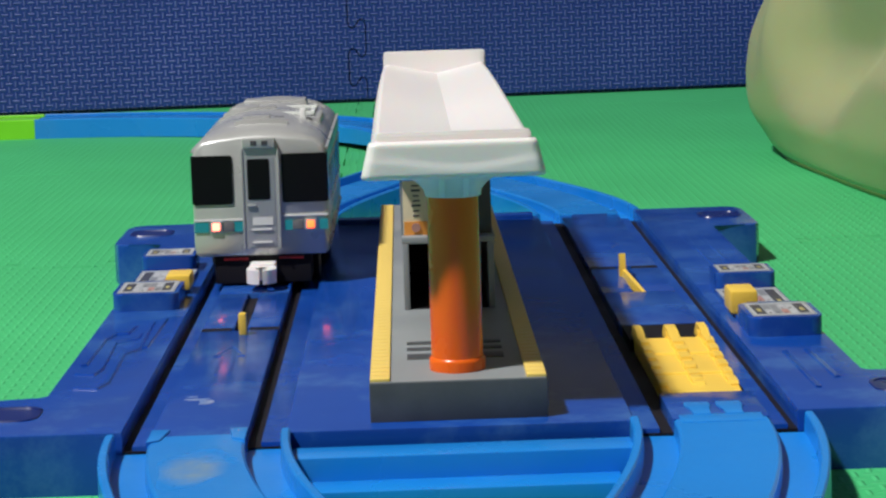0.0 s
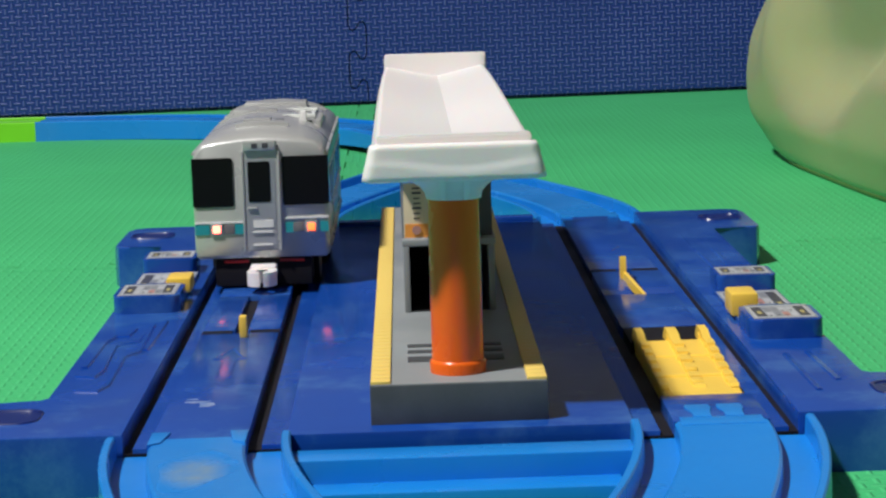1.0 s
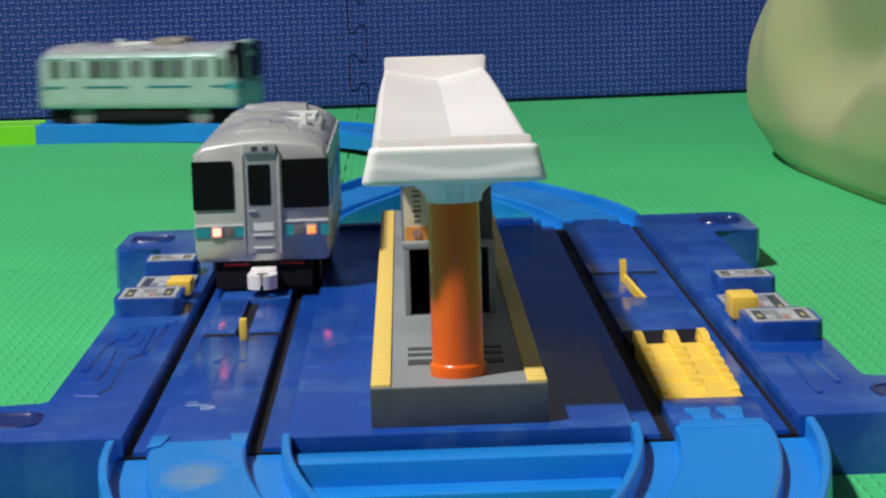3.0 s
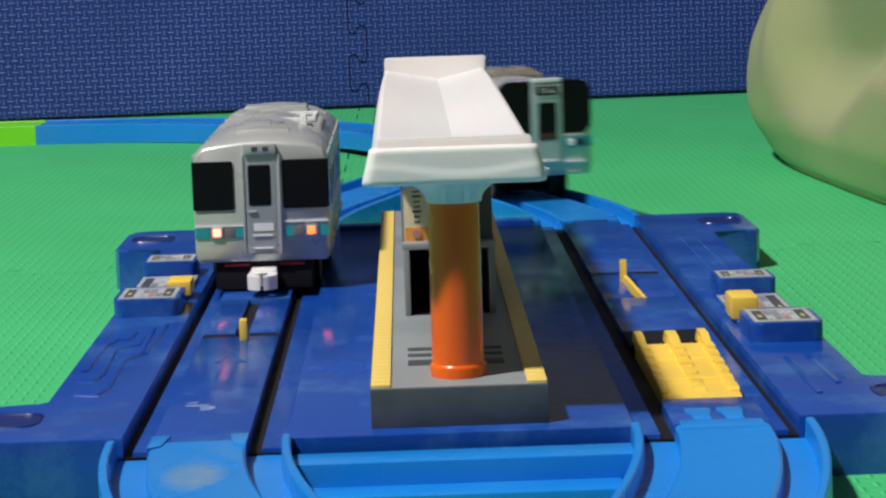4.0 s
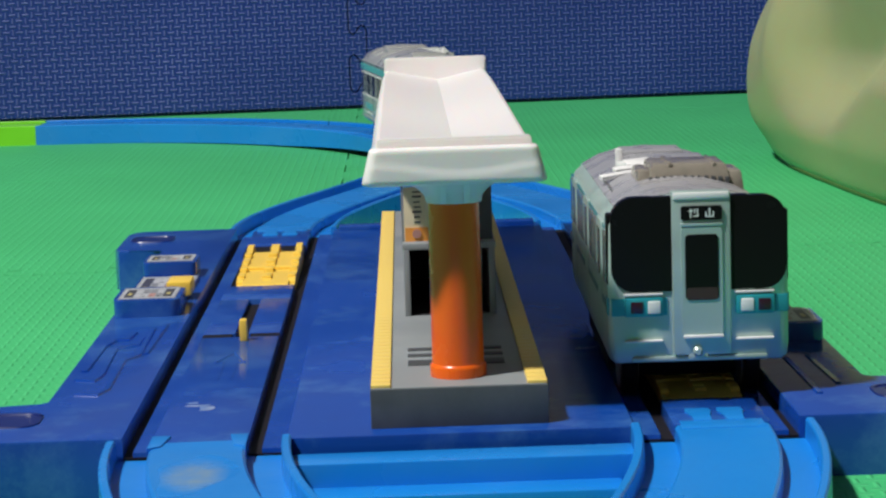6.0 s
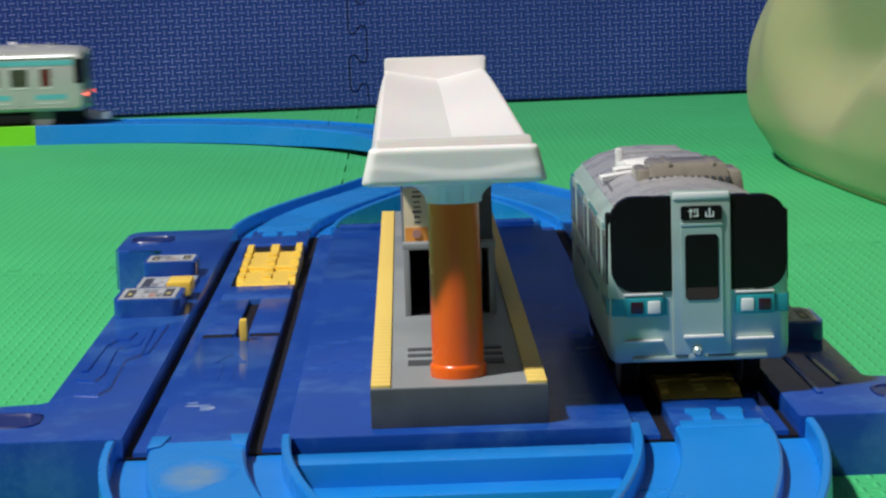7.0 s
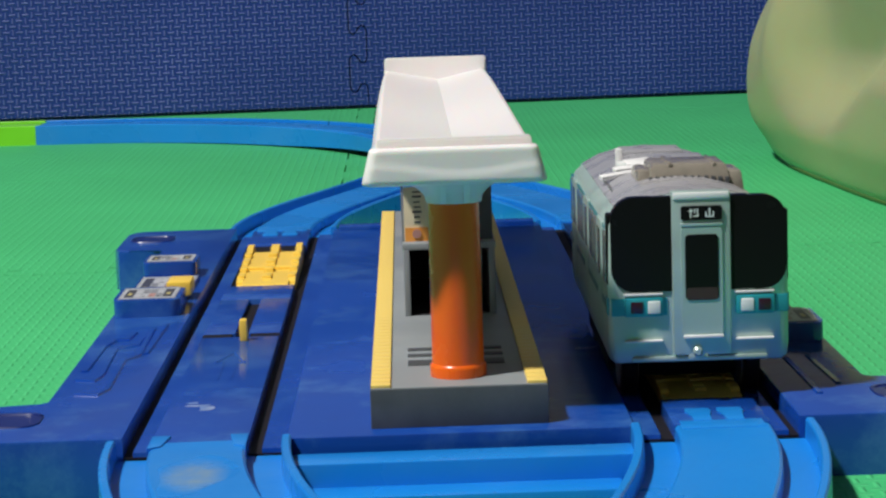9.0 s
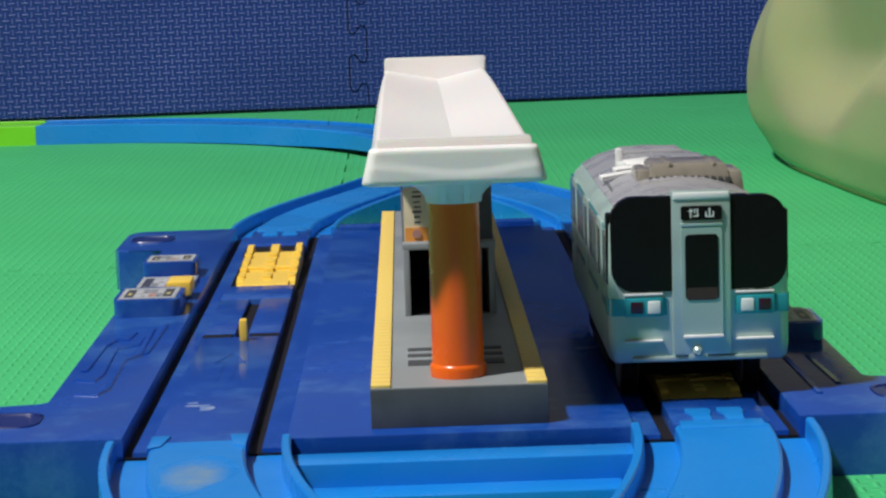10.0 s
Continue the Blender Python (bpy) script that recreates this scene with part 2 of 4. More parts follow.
# ---- jigsaw foam mats ----
def jig(a, b, knobs=5, size=11.0):
    """Edge from a to b with jigsaw knobs that swing to both sides; the end point is left out."""
    a, b = Vector(a), Vector(b)
    d = b - a
    n = Vector((-d.y, d.x)).normalized()
    out = [a]
    w = d.length / knobs
    t = d.normalized()
    for k in range(knobs):
        c = a + t * (w * k)
        for u, v in ((0.22 * w + 2.5, 0.0), (0.22 * w - 2.0, 0.3), (0.22 * w - 2.5, 1.0), (0.79 * w + 2.5, 1.0), (0.79 * w + 2.0, 0.3), (0.79 * w - 2.5, 0.0)):
            out.append(c + t * u - n * (v * size))
    return out


def mat_outline(x, y, size):
    c = [(x, y), (x + size, y), (x + size, y + size), (x, y + size)]
    bottom, right = jig(c[0], c[1]), jig(c[1], c[2])
    top = jig(c[3], c[2])
    left = jig(c[0], c[3])
    top = [Vector(c[2])] + top[1:][::-1]
    left = [Vector(c[3])] + left[1:][::-1]
    return [(p.x, p.y) for p in bottom + right + top + left]


def mats():
    for i in range(-3, 3):
        for j in range(-1, 4):
            bm = slab(mat_outline(0, 0, 305), -12, -1.3)
            slab(mat_outline(0.4, 0.4, 304.2), -1.4, 0, bm=bm)
            thing("floor_mat", bm, GREEN_FOAM, "green jigsaw foam play mat tile lying flat", "play mat", "floor mats",
                  m=pose((-345 + 305 * i) / 1000, (25 + 305 * j) / 1000, 0))
    turn = math.degrees(math.atan(0.085))
    full = wall_outline()
    for i in range(-3, 4):
        bm = slab(full, 12, 5.0, plane="xz")
        slab([(x, max(z, 2.4)) for x, z in shrunk(full, 0.45)], 5.1, 0, bm=bm, plane="xz")
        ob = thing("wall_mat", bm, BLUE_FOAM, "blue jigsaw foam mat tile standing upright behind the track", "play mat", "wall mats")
        ob.matrix_basis = pose(-0.0337, 1.0045, 0.0002, 0, 0, turn) @ pose(0.305 * i, 0, 0)


def wall_edge(x):
    """Upright edge of a wall mat, from the floor up, with hooked jigsaw tongues that swing to one side."""
    out, w, reach = [(x, 0.0)], 19.0, 11.5
    hook = ((-1.5, 0.0), (1.6, 0.06), (2.8, 0.22), (2.2, 0.38), (-2.2, 0.62), (-2.8, 0.78), (-1.6, 0.94), (1.5, 1.0))
    for k in range(15):
        c = 13.5 + w * k
        for u, v in hook:
            out.append((x - reach * (v if k % 2 == 0 else 1 - v), c + u))
    return out + [(x - reach, 305.0)]


def wall_outline():
    return wall_edge(305.0) + wall_edge(0.0)[::-1]


def shrunk(outline, d):
    """The outline drawn in by d on every side."""
    n = len(outline)
    area = sum(outline[i][0] * outline[(i + 1) % n][1] - outline[(i + 1) % n][0] * outline[i][1] for i in range(n))
    out = []
    for i in range(n):
        (ax, ay), (bx, by), (cx, cy) = outline[i - 1], outline[i], outline[(i + 1) % n]
        t = Vector((cx - bx, cy - by)).normalized() + Vector((bx - ax, by - ay)).normalized()
        t = t.normalized() * math.copysign(1.0, area)
        out.append((bx - t.y * d, by + t.x * d))
    return out


# ---- station base ----
FALLING = []    # lever parts that the arriving train presses into their slot


def station():
    st = empty("toy_station", pose(0, 0, 0), "dark blue plastic toy station base with two track beds", "toy station")
    part("middle_plate", box(-36, 36, 0, 324, 0, 12.0, bevel=0.4), NAVY, st)
    for s in (-1, 1):
        lo, hi = sorted((s * 36.02, s * 69.8))
        # black floor paints the shade of the deep wheel groove
        part("wheel_lane", box(lo, hi, 0.02, 323.98, 0, 9.0), BLACK_AND_SHADE, st, "wheel groove painted black for its shade")
        for a0, a1 in ((36.03, 41.2), (63.97, 67.8)):
            lo, hi = sorted((s * a0, s * a1))
            part("lane_floor", box(lo, hi, 0.3, 323.7, 4.8, 10.0), NAVY, st)
        # outer block with its ears
        x0, x1, ear = 69.8, 90.0, 107.0
        pts = [(x0, 0), (ear - 2, 0)] + [(ear, 3), (ear, 33), (ear - 3, 36), (x1 + 2, 36), (x1, 38.5), (x1, 276), (ear - 5, 276), (ear - 1.5, 277.5), (ear, 281), (ear, 317), (ear - 1.5, 322), (ear - 6, 324), (x0, 324)]
        pts = [(s * a, b) for a, b in pts]
        blk = part("side_block", slab(pts if s > 0 else pts[::-1], 0, 13.2, 0.9), NAVY, st)
        for y0, y1 in ((14, 26), (296, 308)):
            lo, hi = sorted((s * 90.5, s * 103))
            # no hollow: a darker blue slab paints the recess's shade
            part("ear_recess", slab(rounded(lo, hi, y0, y1, 3.4), 13.0, 13.24), SHADED_NAVY, blk)
            loop = rounded(lo - 0.5, hi + 0.5, y0 - 0.5, y1 + 0.5, 3.8)
            part("ear_rim", tube(loop + loop[:2], 13.3, 0.5), SHADED_NAVY, blk)
        # raised line work on the block
        if s < 0:
            for k, pts3 in enumerate((((-86, 46), (-81, 44), (-79.5, 50), (-80, 84), (-77, 90), (-77.5, 128)), ((-88, 62), (-84, 60), (-83, 66), (-84, 100), (-79, 104), (-78.6, 118)), ((-87.6, 72), (-87.2, 104), (-85.4, 112), (-82.4, 112), (-81.6, 122)), ((-75.4, 92), (-74.6, 132)))):
                part("raised_line", tube(pts3, 13.25, 0.8), NAVY, blk)
        else:
            for pts3 in (((78, 20), (77.5, 60)), ((84, 30), (83, 62)), ((80, 168), (79, 262)), ((85, 175), (84, 255))):
                part("raised_line", tube(pts3, 13.25, 0.7), NAVY, blk)
        # bed between the lanes, with slots
        c = s * 54
        cross, slot0, slot1, ramp0, ramp1 = (121, 126, 178, 202, 286) if s < 0 else (202, 158, 200, 25, 108)
        if s < 0:
            spans = [(0, cross - 2.4, 0), (cross + 2.4, slot1, 1), (slot1, ramp0, 0), (ramp1, 324, 0)]
        else:
            spans = [(0, ramp0, 0), (ramp1, slot0, 0), (slot0, cross - 2.4, 1), (cross + 2.4, 324, 0)]
        for y0, y1, split in spans:
            if split:
                part("track_bed", box(c - 10, c - 1.7, y0, y1, 4.8, 12.0, bevel=0.3), NAVY, st)
                part("track_bed", box(c + 1.7, c + 10, y0, y1, 4.8, 12.0, bevel=0.3), NAVY, st)
            else:
                part("track_bed", box(c - 10, c + 10, y0, y1, 4.8, 12.0, bevel=0.3), NAVY, st)
        # added black fills, some nearly flush, paint the shade in the slots
        part("pit_floor", box(c - 9.9, c + 9.9, min(slot0, cross - 3), max(slot1, cross + 3), 4.9, 7.4), BLACK_AND_SHADE, st)
        part("slot_floor", box(c - 1.65, c + 1.65, slot0, slot1, 7.3, 10.4), BLACK_AND_SHADE, st)
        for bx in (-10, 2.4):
            part("slot_floor", box(c + bx, c + bx + 7.6, cross - 2.3, cross + 2.3, 7.3, 11.88), BLACK_AND_SHADE, st)
        # yellow stop ramp
        rc = c + (1.0 if s < 0 else 0.0)
        rp = empty_part("stop_ramp", st)
        part("ramp_plate", slab([(ramp0 + 1, 4.9), (ramp0 + 1, 11.0), (ramp1 - 24, 12.9), (ramp1 - 22, 12.4), (ramp1 - 22, 4.9)], rc - 8.7, rc + 8.7, plane="yz"), YELLOW, rp)
        # black fill in place of the shade behind the ramp plate
        part("ramp_pit", box(c - 9.8, c + 9.8, ramp1 - 20, ramp1 - 0.2, 4.9, 11.8), BLACK_AND_SHADE, rp)
        for ex, w, top in ((-7.9, 0.95, 15.0), (0.1, 1.3, 14.9), (7.8, 1.0, 15.2)):
            prof = [(ramp0 + 9, 9.0), (ramp0 + 9, 11.6)]
            for k in range(6):
                y, z = ramp0 + 10 + 7.4 * k, 12.2 + 0.42 * k
                prof += [(y, z), (y + 4.6, z + 0.1), (y + 5.2, z - 0.4), (y + 7.2, z - 0.3)]
            prof += [(ramp1 - 24, top), (ramp1 - 17, top), (ramp1 - 14, 12.6), (ramp1 - 13.5, 9.0)]
            part("ramp_rib", slab(prof, rc + ex - w, rc + ex + w, plane="yz"), YELLOW, rp)
        for y0, y1, z0, z1 in ((ramp0 + 2.5, ramp0 + 25, 11.9, 12.3), (ramp0 + 31, ramp1 - 24.5, 12.9, 13.5)) if s < 0 else ((ramp0 + 2, ramp0 + 17, 11.5, 11.7), (ramp0 + 21, ramp0 + 37, 12.1, 12.3), (ramp0 + 41, ramp1 - 24.5, 12.7, 13.0)):
            bm = slab([(y0, 9.0), (y0, z0 - 0.3), (y0 + 0.5, z0), (y1 - 0.5, z1), (y1, z1 - 0.3), (y1, 9.0)], rc - 6.9, rc + 6.9, plane="yz")
            part("ramp_step", bm, YELLOW, rp)
        for k in range(4 if s < 0 else 5):
            y = ramp0 + 12 + 11.5 * k
            z = 12.5 + 0.55 * k if s < 0 else 11.9 + 0.42 * k
            part("ramp_tooth", box(rc - 1.4, rc + 1.5, y, y + 5.0, 10.5, z + 0.6, bevel=0.6), YELLOW, rp)
            for ex in (-7.8, 7.6):
                part("ramp_tooth", box(rc + ex - 1.15, rc + ex + 1.15, y + 1.5, y + 5.5, 10.5, z + 0.5, bevel=0.5), YELLOW, rp)
        part("ramp_tab", box(rc - 2.2, rc + 2.4, ramp0 + 0.4, ramp0 + 3.5, 9.5, 11.6, bevel=0.4), YELLOW, rp)
        # lever that stands in the slot
        if s < 0:
            part("stop_lever", box(c + 0.3, c + 2.3, 111.5, 114.5, 11.9, 17.6, bevel=0.5), YELLOW, st, "small yellow upright stop lever")
        else:
            FALLING.append(part("stop_lever", slab([(184, 11.0), (187, 11.0), (187.4, 18.2), (184.5, 18.8), (183.5, 15)], c - 2.8, c - 1.1, plane="yz"), YELLOW, st, "small yellow upright stop lever"))
            bm = loft([[(c - 2.2, 184, 14.2), (c - 1.0, 184, 14.2), (c - 1.0, 184, 11.0), (c - 2.2, 184, 11.0)], [(c + 0.7, 157, 12.1), (c + 1.7, 157, 12.1), (c + 1.7, 157, 10.0), (c + 0.7, 157, 10.0)]])
            FALLING.append(part("stop_arm", bm, YELLOW, st))
        # direction switch on the block
        y0 = 146 if s < 0 else 79
        sw = empty_part("direction_switch", st)
        lo, hi = sorted((s * 72.4, s * 90.4))
        part("switch_box", slab(rounded(lo, hi, y0, y0 + 22, 3), 13.0, 18.0, 0.8), NAVY, sw)
        part("switch_box", slab(rounded(min(s * 74, s * 90), max(s * 74, s * 90), y0 + 67, y0 + 84, 2), 13.0, 18.2, 0.8), NAVY, sw)
        part("switch_tray", box(lo + 0.5, hi - 0.5, y0 + 22.2, y0 + 66.8, 13.0, 14.2, bevel=0.2), NAVY, sw)
        lab = part("switch_sticker", box(lo + 1.2, hi - 1.2, y0 + 1.8, y0 + 20, 17.95, 18.12), STICKER, sw, "worn grey printed sticker")
        marks(lab, lo + 1.8, hi - 1.8, y0 + 3, y0 + 18.5, 18.14, 7 + s)
        lab = part("switch_sticker", box(min(s * 75, s * 89), max(s * 75, s * 89), y0 + 69, y0 + 82, 18.15, 18.32), STICKER, sw, "worn grey printed sticker")
        marks(lab, min(s * 75.5, s * 88.5), max(s * 75.5, s * 88.5), y0 + 71, y0 + 81, 18.34, 17 + s)
        lab = part("switch_sticker", box(lo + 0.8, hi - 0.8, y0 + 23, y0 + 65, 14.15, 14.3), STICKER, sw, "worn grey printed sticker")
        marks(lab, lo + 1.4, hi - 1.4, y0 + 25, y0 + 63, 14.32, 27 + s)
        lo, hi = sorted((s * 71.6, s * 78.6))
        part("switch_knob", box(lo, hi, y0 + 26, y0 + 38, 14.3, 18.6 if s < 0 else 20.2, bevel=0.9), YELLOW, sw, "yellow sliding switch knob")
    part("moulded_arrow", tube([(-55.6, 62), (-55.6, 84), (-57.8, 84), (-54, 97), (-50.4, 84), (-52.4, 84), (-52.4, 62)], 12.0, 0.32), NAVY, st)
    part("moulded_arrow", tube([(54.6, 262), (54.6, 250), (57, 250), (53.4, 240)], 12.0, 0.32), NAVY, st)
    # three small pale blots on the left bed
    for x, y, a, b in ((-57.2, 35, 2.6, 1.2), (-55.4, 32, 1.6, 3.2), (-58.6, 38, 1.2, 0.8)):
        blot = [(x + a * math.cos(q) * (1 + 0.3 * math.sin(3 * q + x)), y + b * math.sin(q) * (1 + 0.3 * math.cos(2 * q))) for q in np.linspace(0, 2 * math.pi, 19)[:-1]]
        part("scuff_mark", slab(blot, 11.98, 12.04), PALE_MARK, st, "pale mark on the blue plastic")
    part("end_rib", box(-34, 34, 318, 323.6, 11.8, 13.6, bevel=0.3), NAVY, st)
    return st


def empty_part(name, parent):
    ob = new(name)
    ob.empty_display_size = 0.01
    ob.parent = parent
    return ob


def marks(parent, x0, x1, y0, y1, z, seed):
    """Plain bars of print that nobody could read, in a white frame, with dark and yellow corner fields."""
    rnd = random.Random(seed)
    w, h = x1 - x0, y1 - y0
    for a in (x0, x1 - 0.45):
        part("print_bar", box(a, a + 0.45, y0, y1, z - 0.1, z), STICKER_PALE, parent)
    for b in (y0, y1 - 0.8):
        part("print_bar", box(x0 + 0.46, x1 - 0.46, b, b + 0.8, z - 0.1, z), STICKER_PALE, parent)
    for a in (x0 + 0.7, x1 - 0.7 - 0.17 * w):
        part("print_bar", box(a, a + 0.17 * w, y0 + 1.2, y1 - 1.2, z - 0.1, z), INK, parent)
        part("print_bar", box(a + 0.05 * w, a + 0.12 * w, y0 + 0.3 * h, y0 + 0.55 * h, z - 0.05, z + 0.04), DULL_YELLOW, parent)
    fields = (STICKER_PALE, FADED, INK_RED, STICKER_PALE) if h < 30 else (FADED, STICKER_PALE, INK_RED, FADED)
    for k, m in enumerate(fields):
        a = x0 + w * (0.24 + 0.135 * k)
        n = 2 if h < 30 else 4
        for j in range(n):
            b = y0 + 1.4 + (h - 2.8) * j / n
            part("print_bar", box(a, a + 0.115 * w, b, b + (h - 2.8) / n - 0.7, z - 0.1, z), m if (j + k) % 2 == 0 else fields[(k + j + seed) % 4], parent)
            if rnd.random() < 0.6:
                part("print_bar", box(a + 0.02 * w, a + 0.07 * w, b + 0.6, b + 1.5, z - 0.05, z + 0.04), INK, parent)


def tube(pts, z, r):
    bm = bmesh.new()
    rings = []
    pts = [Vector(q) for q in pts]
    for i, q in enumerate(pts):
        d = (pts[min(i + 1, len(pts) - 1)] - pts[max(i - 1, 0)]).normalized()
        rings.append([(q.x + d.y * u * r, q.y - d.x * u * r, z + w * r) for u, w in ((-1.3, -0.3), (-0.8, 0.45), (0.8, 0.45), (1.3, -0.3))])
    return loft(rings, bm)


SCUFF = mat("scuffed_rail_plastic", (0.008, 0.21, 0.64), 0.30, vary=0.10, dust=0.85, dust_col=(0.24, 0.32, 0.31), stain=60)


def fade_stain(m, x, y, rx, ry):
    """Lets the stain of a material thin out away from a spot, given in millimetres."""
    nt = m.node_tree
    tc = nt.nodes.new("ShaderNodeTexCoord")
    mp = nt.nodes.new("ShaderNodeMapping")
    mp.vector_type = "TEXTURE"
    mp.inputs["Location"].default_value = (x / 1000, y / 1000, 0.012)
    mp.inputs["Scale"].default_value = (rx / 1000, ry / 1000, 1.0)
    ball = nt.nodes.new("ShaderNodeTexGradient")
    ball.gradient_type = "SPHERICAL"
    nt.links.new(tc.outputs["Object"], mp.inputs["Vector"])
    nt.links.new(mp.outputs["Vector"], ball.inputs["Vector"])
    last = [n for n in nt.nodes if n.bl_idname == "ShaderNodeMapRange"][-1]
    link = [k for k in nt.links if k.from_node == last][0]
    target = link.to_socket
    mul = nt.nodes.new("ShaderNodeMath")
    mul.operation = "MULTIPLY"
    mul.use_clamp = True
    last.inputs["From Min"].default_value, last.inputs["From Max"].default_value = 0.3, 0.62
    grow = nt.nodes.new("ShaderNodeMath")
    grow.operation = "MULTIPLY"
    grow.use_clamp = True
    grow.inputs[1].default_value = 1.6
    nt.links.new(ball.outputs["Fac"], grow.inputs[0])
    nt.links.new(last.outputs["Result"], mul.inputs[0])
    nt.links.new(grow.outputs[0], mul.inputs[1])
    nt.links.new(mul.outputs[0], target)


fade_stain(SCUFF, -52.6, -29, 7.4, 14.5)
OLIVE_SHADE = mat("olive_contact_shade", (0.10, 0.16, 0.04), 0.5)
PALE_MARK = mat("pale_marks", (0.12, 0.2, 0.42), 0.5, vary=0.4, dust=0.8, dust_col=(0.5, 0.52, 0.6), stain=300)
DULL_YELLOW = mat("faded_yellow_print", (0.42, 0.36, 0.14), 0.4)
STICKER_PALE = mat("pale_print", (0.46, 0.47, 0.49), 0.35, vary=0.2, stain=200)
FADED = mat("faded_print", (0.22, 0.23, 0.25), 0.4)
# station blue darkened to paint shade round the ear recesses
SHADED_NAVY = mat("shaded_blue_plastic", (0.005, 0.016, 0.12), 0.3)


# ---- platform with its yellow edges, waiting shelter and canopy ----
def platform():
    pf = empty("platform", pose(0, 0, 0), "grey plastic island platform with yellow edge strips", "toy platform")
    part("platform_block", box(-18.6, 18.6, 5.8, 300, 11.8, 20.3, bevel=0.3), SHADED_GREY, pf)
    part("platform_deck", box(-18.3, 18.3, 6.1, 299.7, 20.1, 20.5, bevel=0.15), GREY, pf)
    n = 71
    for side in (-1, 1):
        lo, hi = sorted((side * 14.3, side * 18.45))
        me = as_mesh("edge_tile", box(lo, hi, 0.12, 3.95, 20.3, 21.15, bevel=0.22), PALE_YELLOW)
        for k in range(n):
            ob = new("edge_tile", me)
            ob.parent = pf
            ob.matrix_basis = pose(0, (6.3 + k * 4.08) / 1000, 0)
    # vent grooves are dark grey slabs, the grooves' shade put into their colour
    for y0, y1 in ((29, 34.5), (39, 42), (46, 49)):
        part("floor_vent", box(-10.6, 10.6, y0, y1, 20.3, 20.75, bevel=0.15), DARK_GREY, pf)
    # shelter under the canopy
    sh = empty_part("waiting_shelter", pf)
    for x in (-11, 10):
        part("shelter_post", box(x, x + 1.5, 92, 95, 20.4, 37, bevel=0.3), GREY, sh)
        part("shelter_wall", box(x + 0.2, x + 1.1, 95, 165, 20.4, 36.8), GREY, sh)
    # back and floor are black: the shade inside the shelter as colour
    part("shelter_back", box(-10, 10, 150, 152, 20.4, 36.8), BLACK_AND_SHADE, sh)
    part("shelter_floor", box(-9.6, 9.8, 93, 150, 20.3, 20.8), BLACK_AND_SHADE, sh)
    part("shelter_top", box(-11.2, 11.8, 92, 166, 36.9, 38.6, bevel=0.4), GREY, sh)
    sign = part("sign_board", box(-10.6, -2.8, 96, 98, 38.4, 52, bevel=0.2), SIGN_CREAM, sh, "cream sign board with an orange foot")
    part("sign_foot", box(-10.4, -3.0, 95.8, 96.2, 38.6, 42), SIGN_ORANGE, sign)
    part("sign_mark", lathe([(1.1, 0), (1.1, 0.3)], 0, 0, 16), INK_RED, sign).matrix_basis = pose(-0.0075, 0.0957, 0.0405, 90, 0, 0)
    rnd = random.Random(4)
    for k in range(7):
        z = 43.2 + k * 1.25
        part("print_bar", box(-8.0 - rnd.random() * 0.5, -6.6 + rnd.random() * 0.5, 95.85, 96.1, z, z + 0.3 + 0.3 * rnd.random()), INK, sign)
    part("sign_side", box(-11.2, -10.7, 96, 99, 38.4, 52.4), GREY, sign)
    # right board is dark grey, its shade under the canopy put into the colour
    part("sign_board", box(3.5, 11.2, 96, 98, 38.4, 54, bevel=0.2), DARK_GREY, sh)
    return pf


def end_ring(z, inset):
    """Plan of the canopy's front end at one height; a faint wavy step crosses its face."""
    half = 19.1 - 1.85 * (z - 63.3) / 7.3 - inset
    ring = []
    for u in np.linspace(-1, 1, 41):
        x = half * u
        level = 66.4 - 1.0 * math.cos(math.pi * (x - 2) / 20)
        bulge = 0.28 * min(1, max(0, (level - z) / 1.5))
        ring.append((x - 0.3, 7.4 + inset + 1.5 * max(0, (abs(u) - 0.92) / 0.08) ** 2 - bulge, z))
    return ring + [(half - 0.3, 12.0 - 0.5 * inset, z), (-half - 0.3, 12.0 - 0.5 * inset, z)]


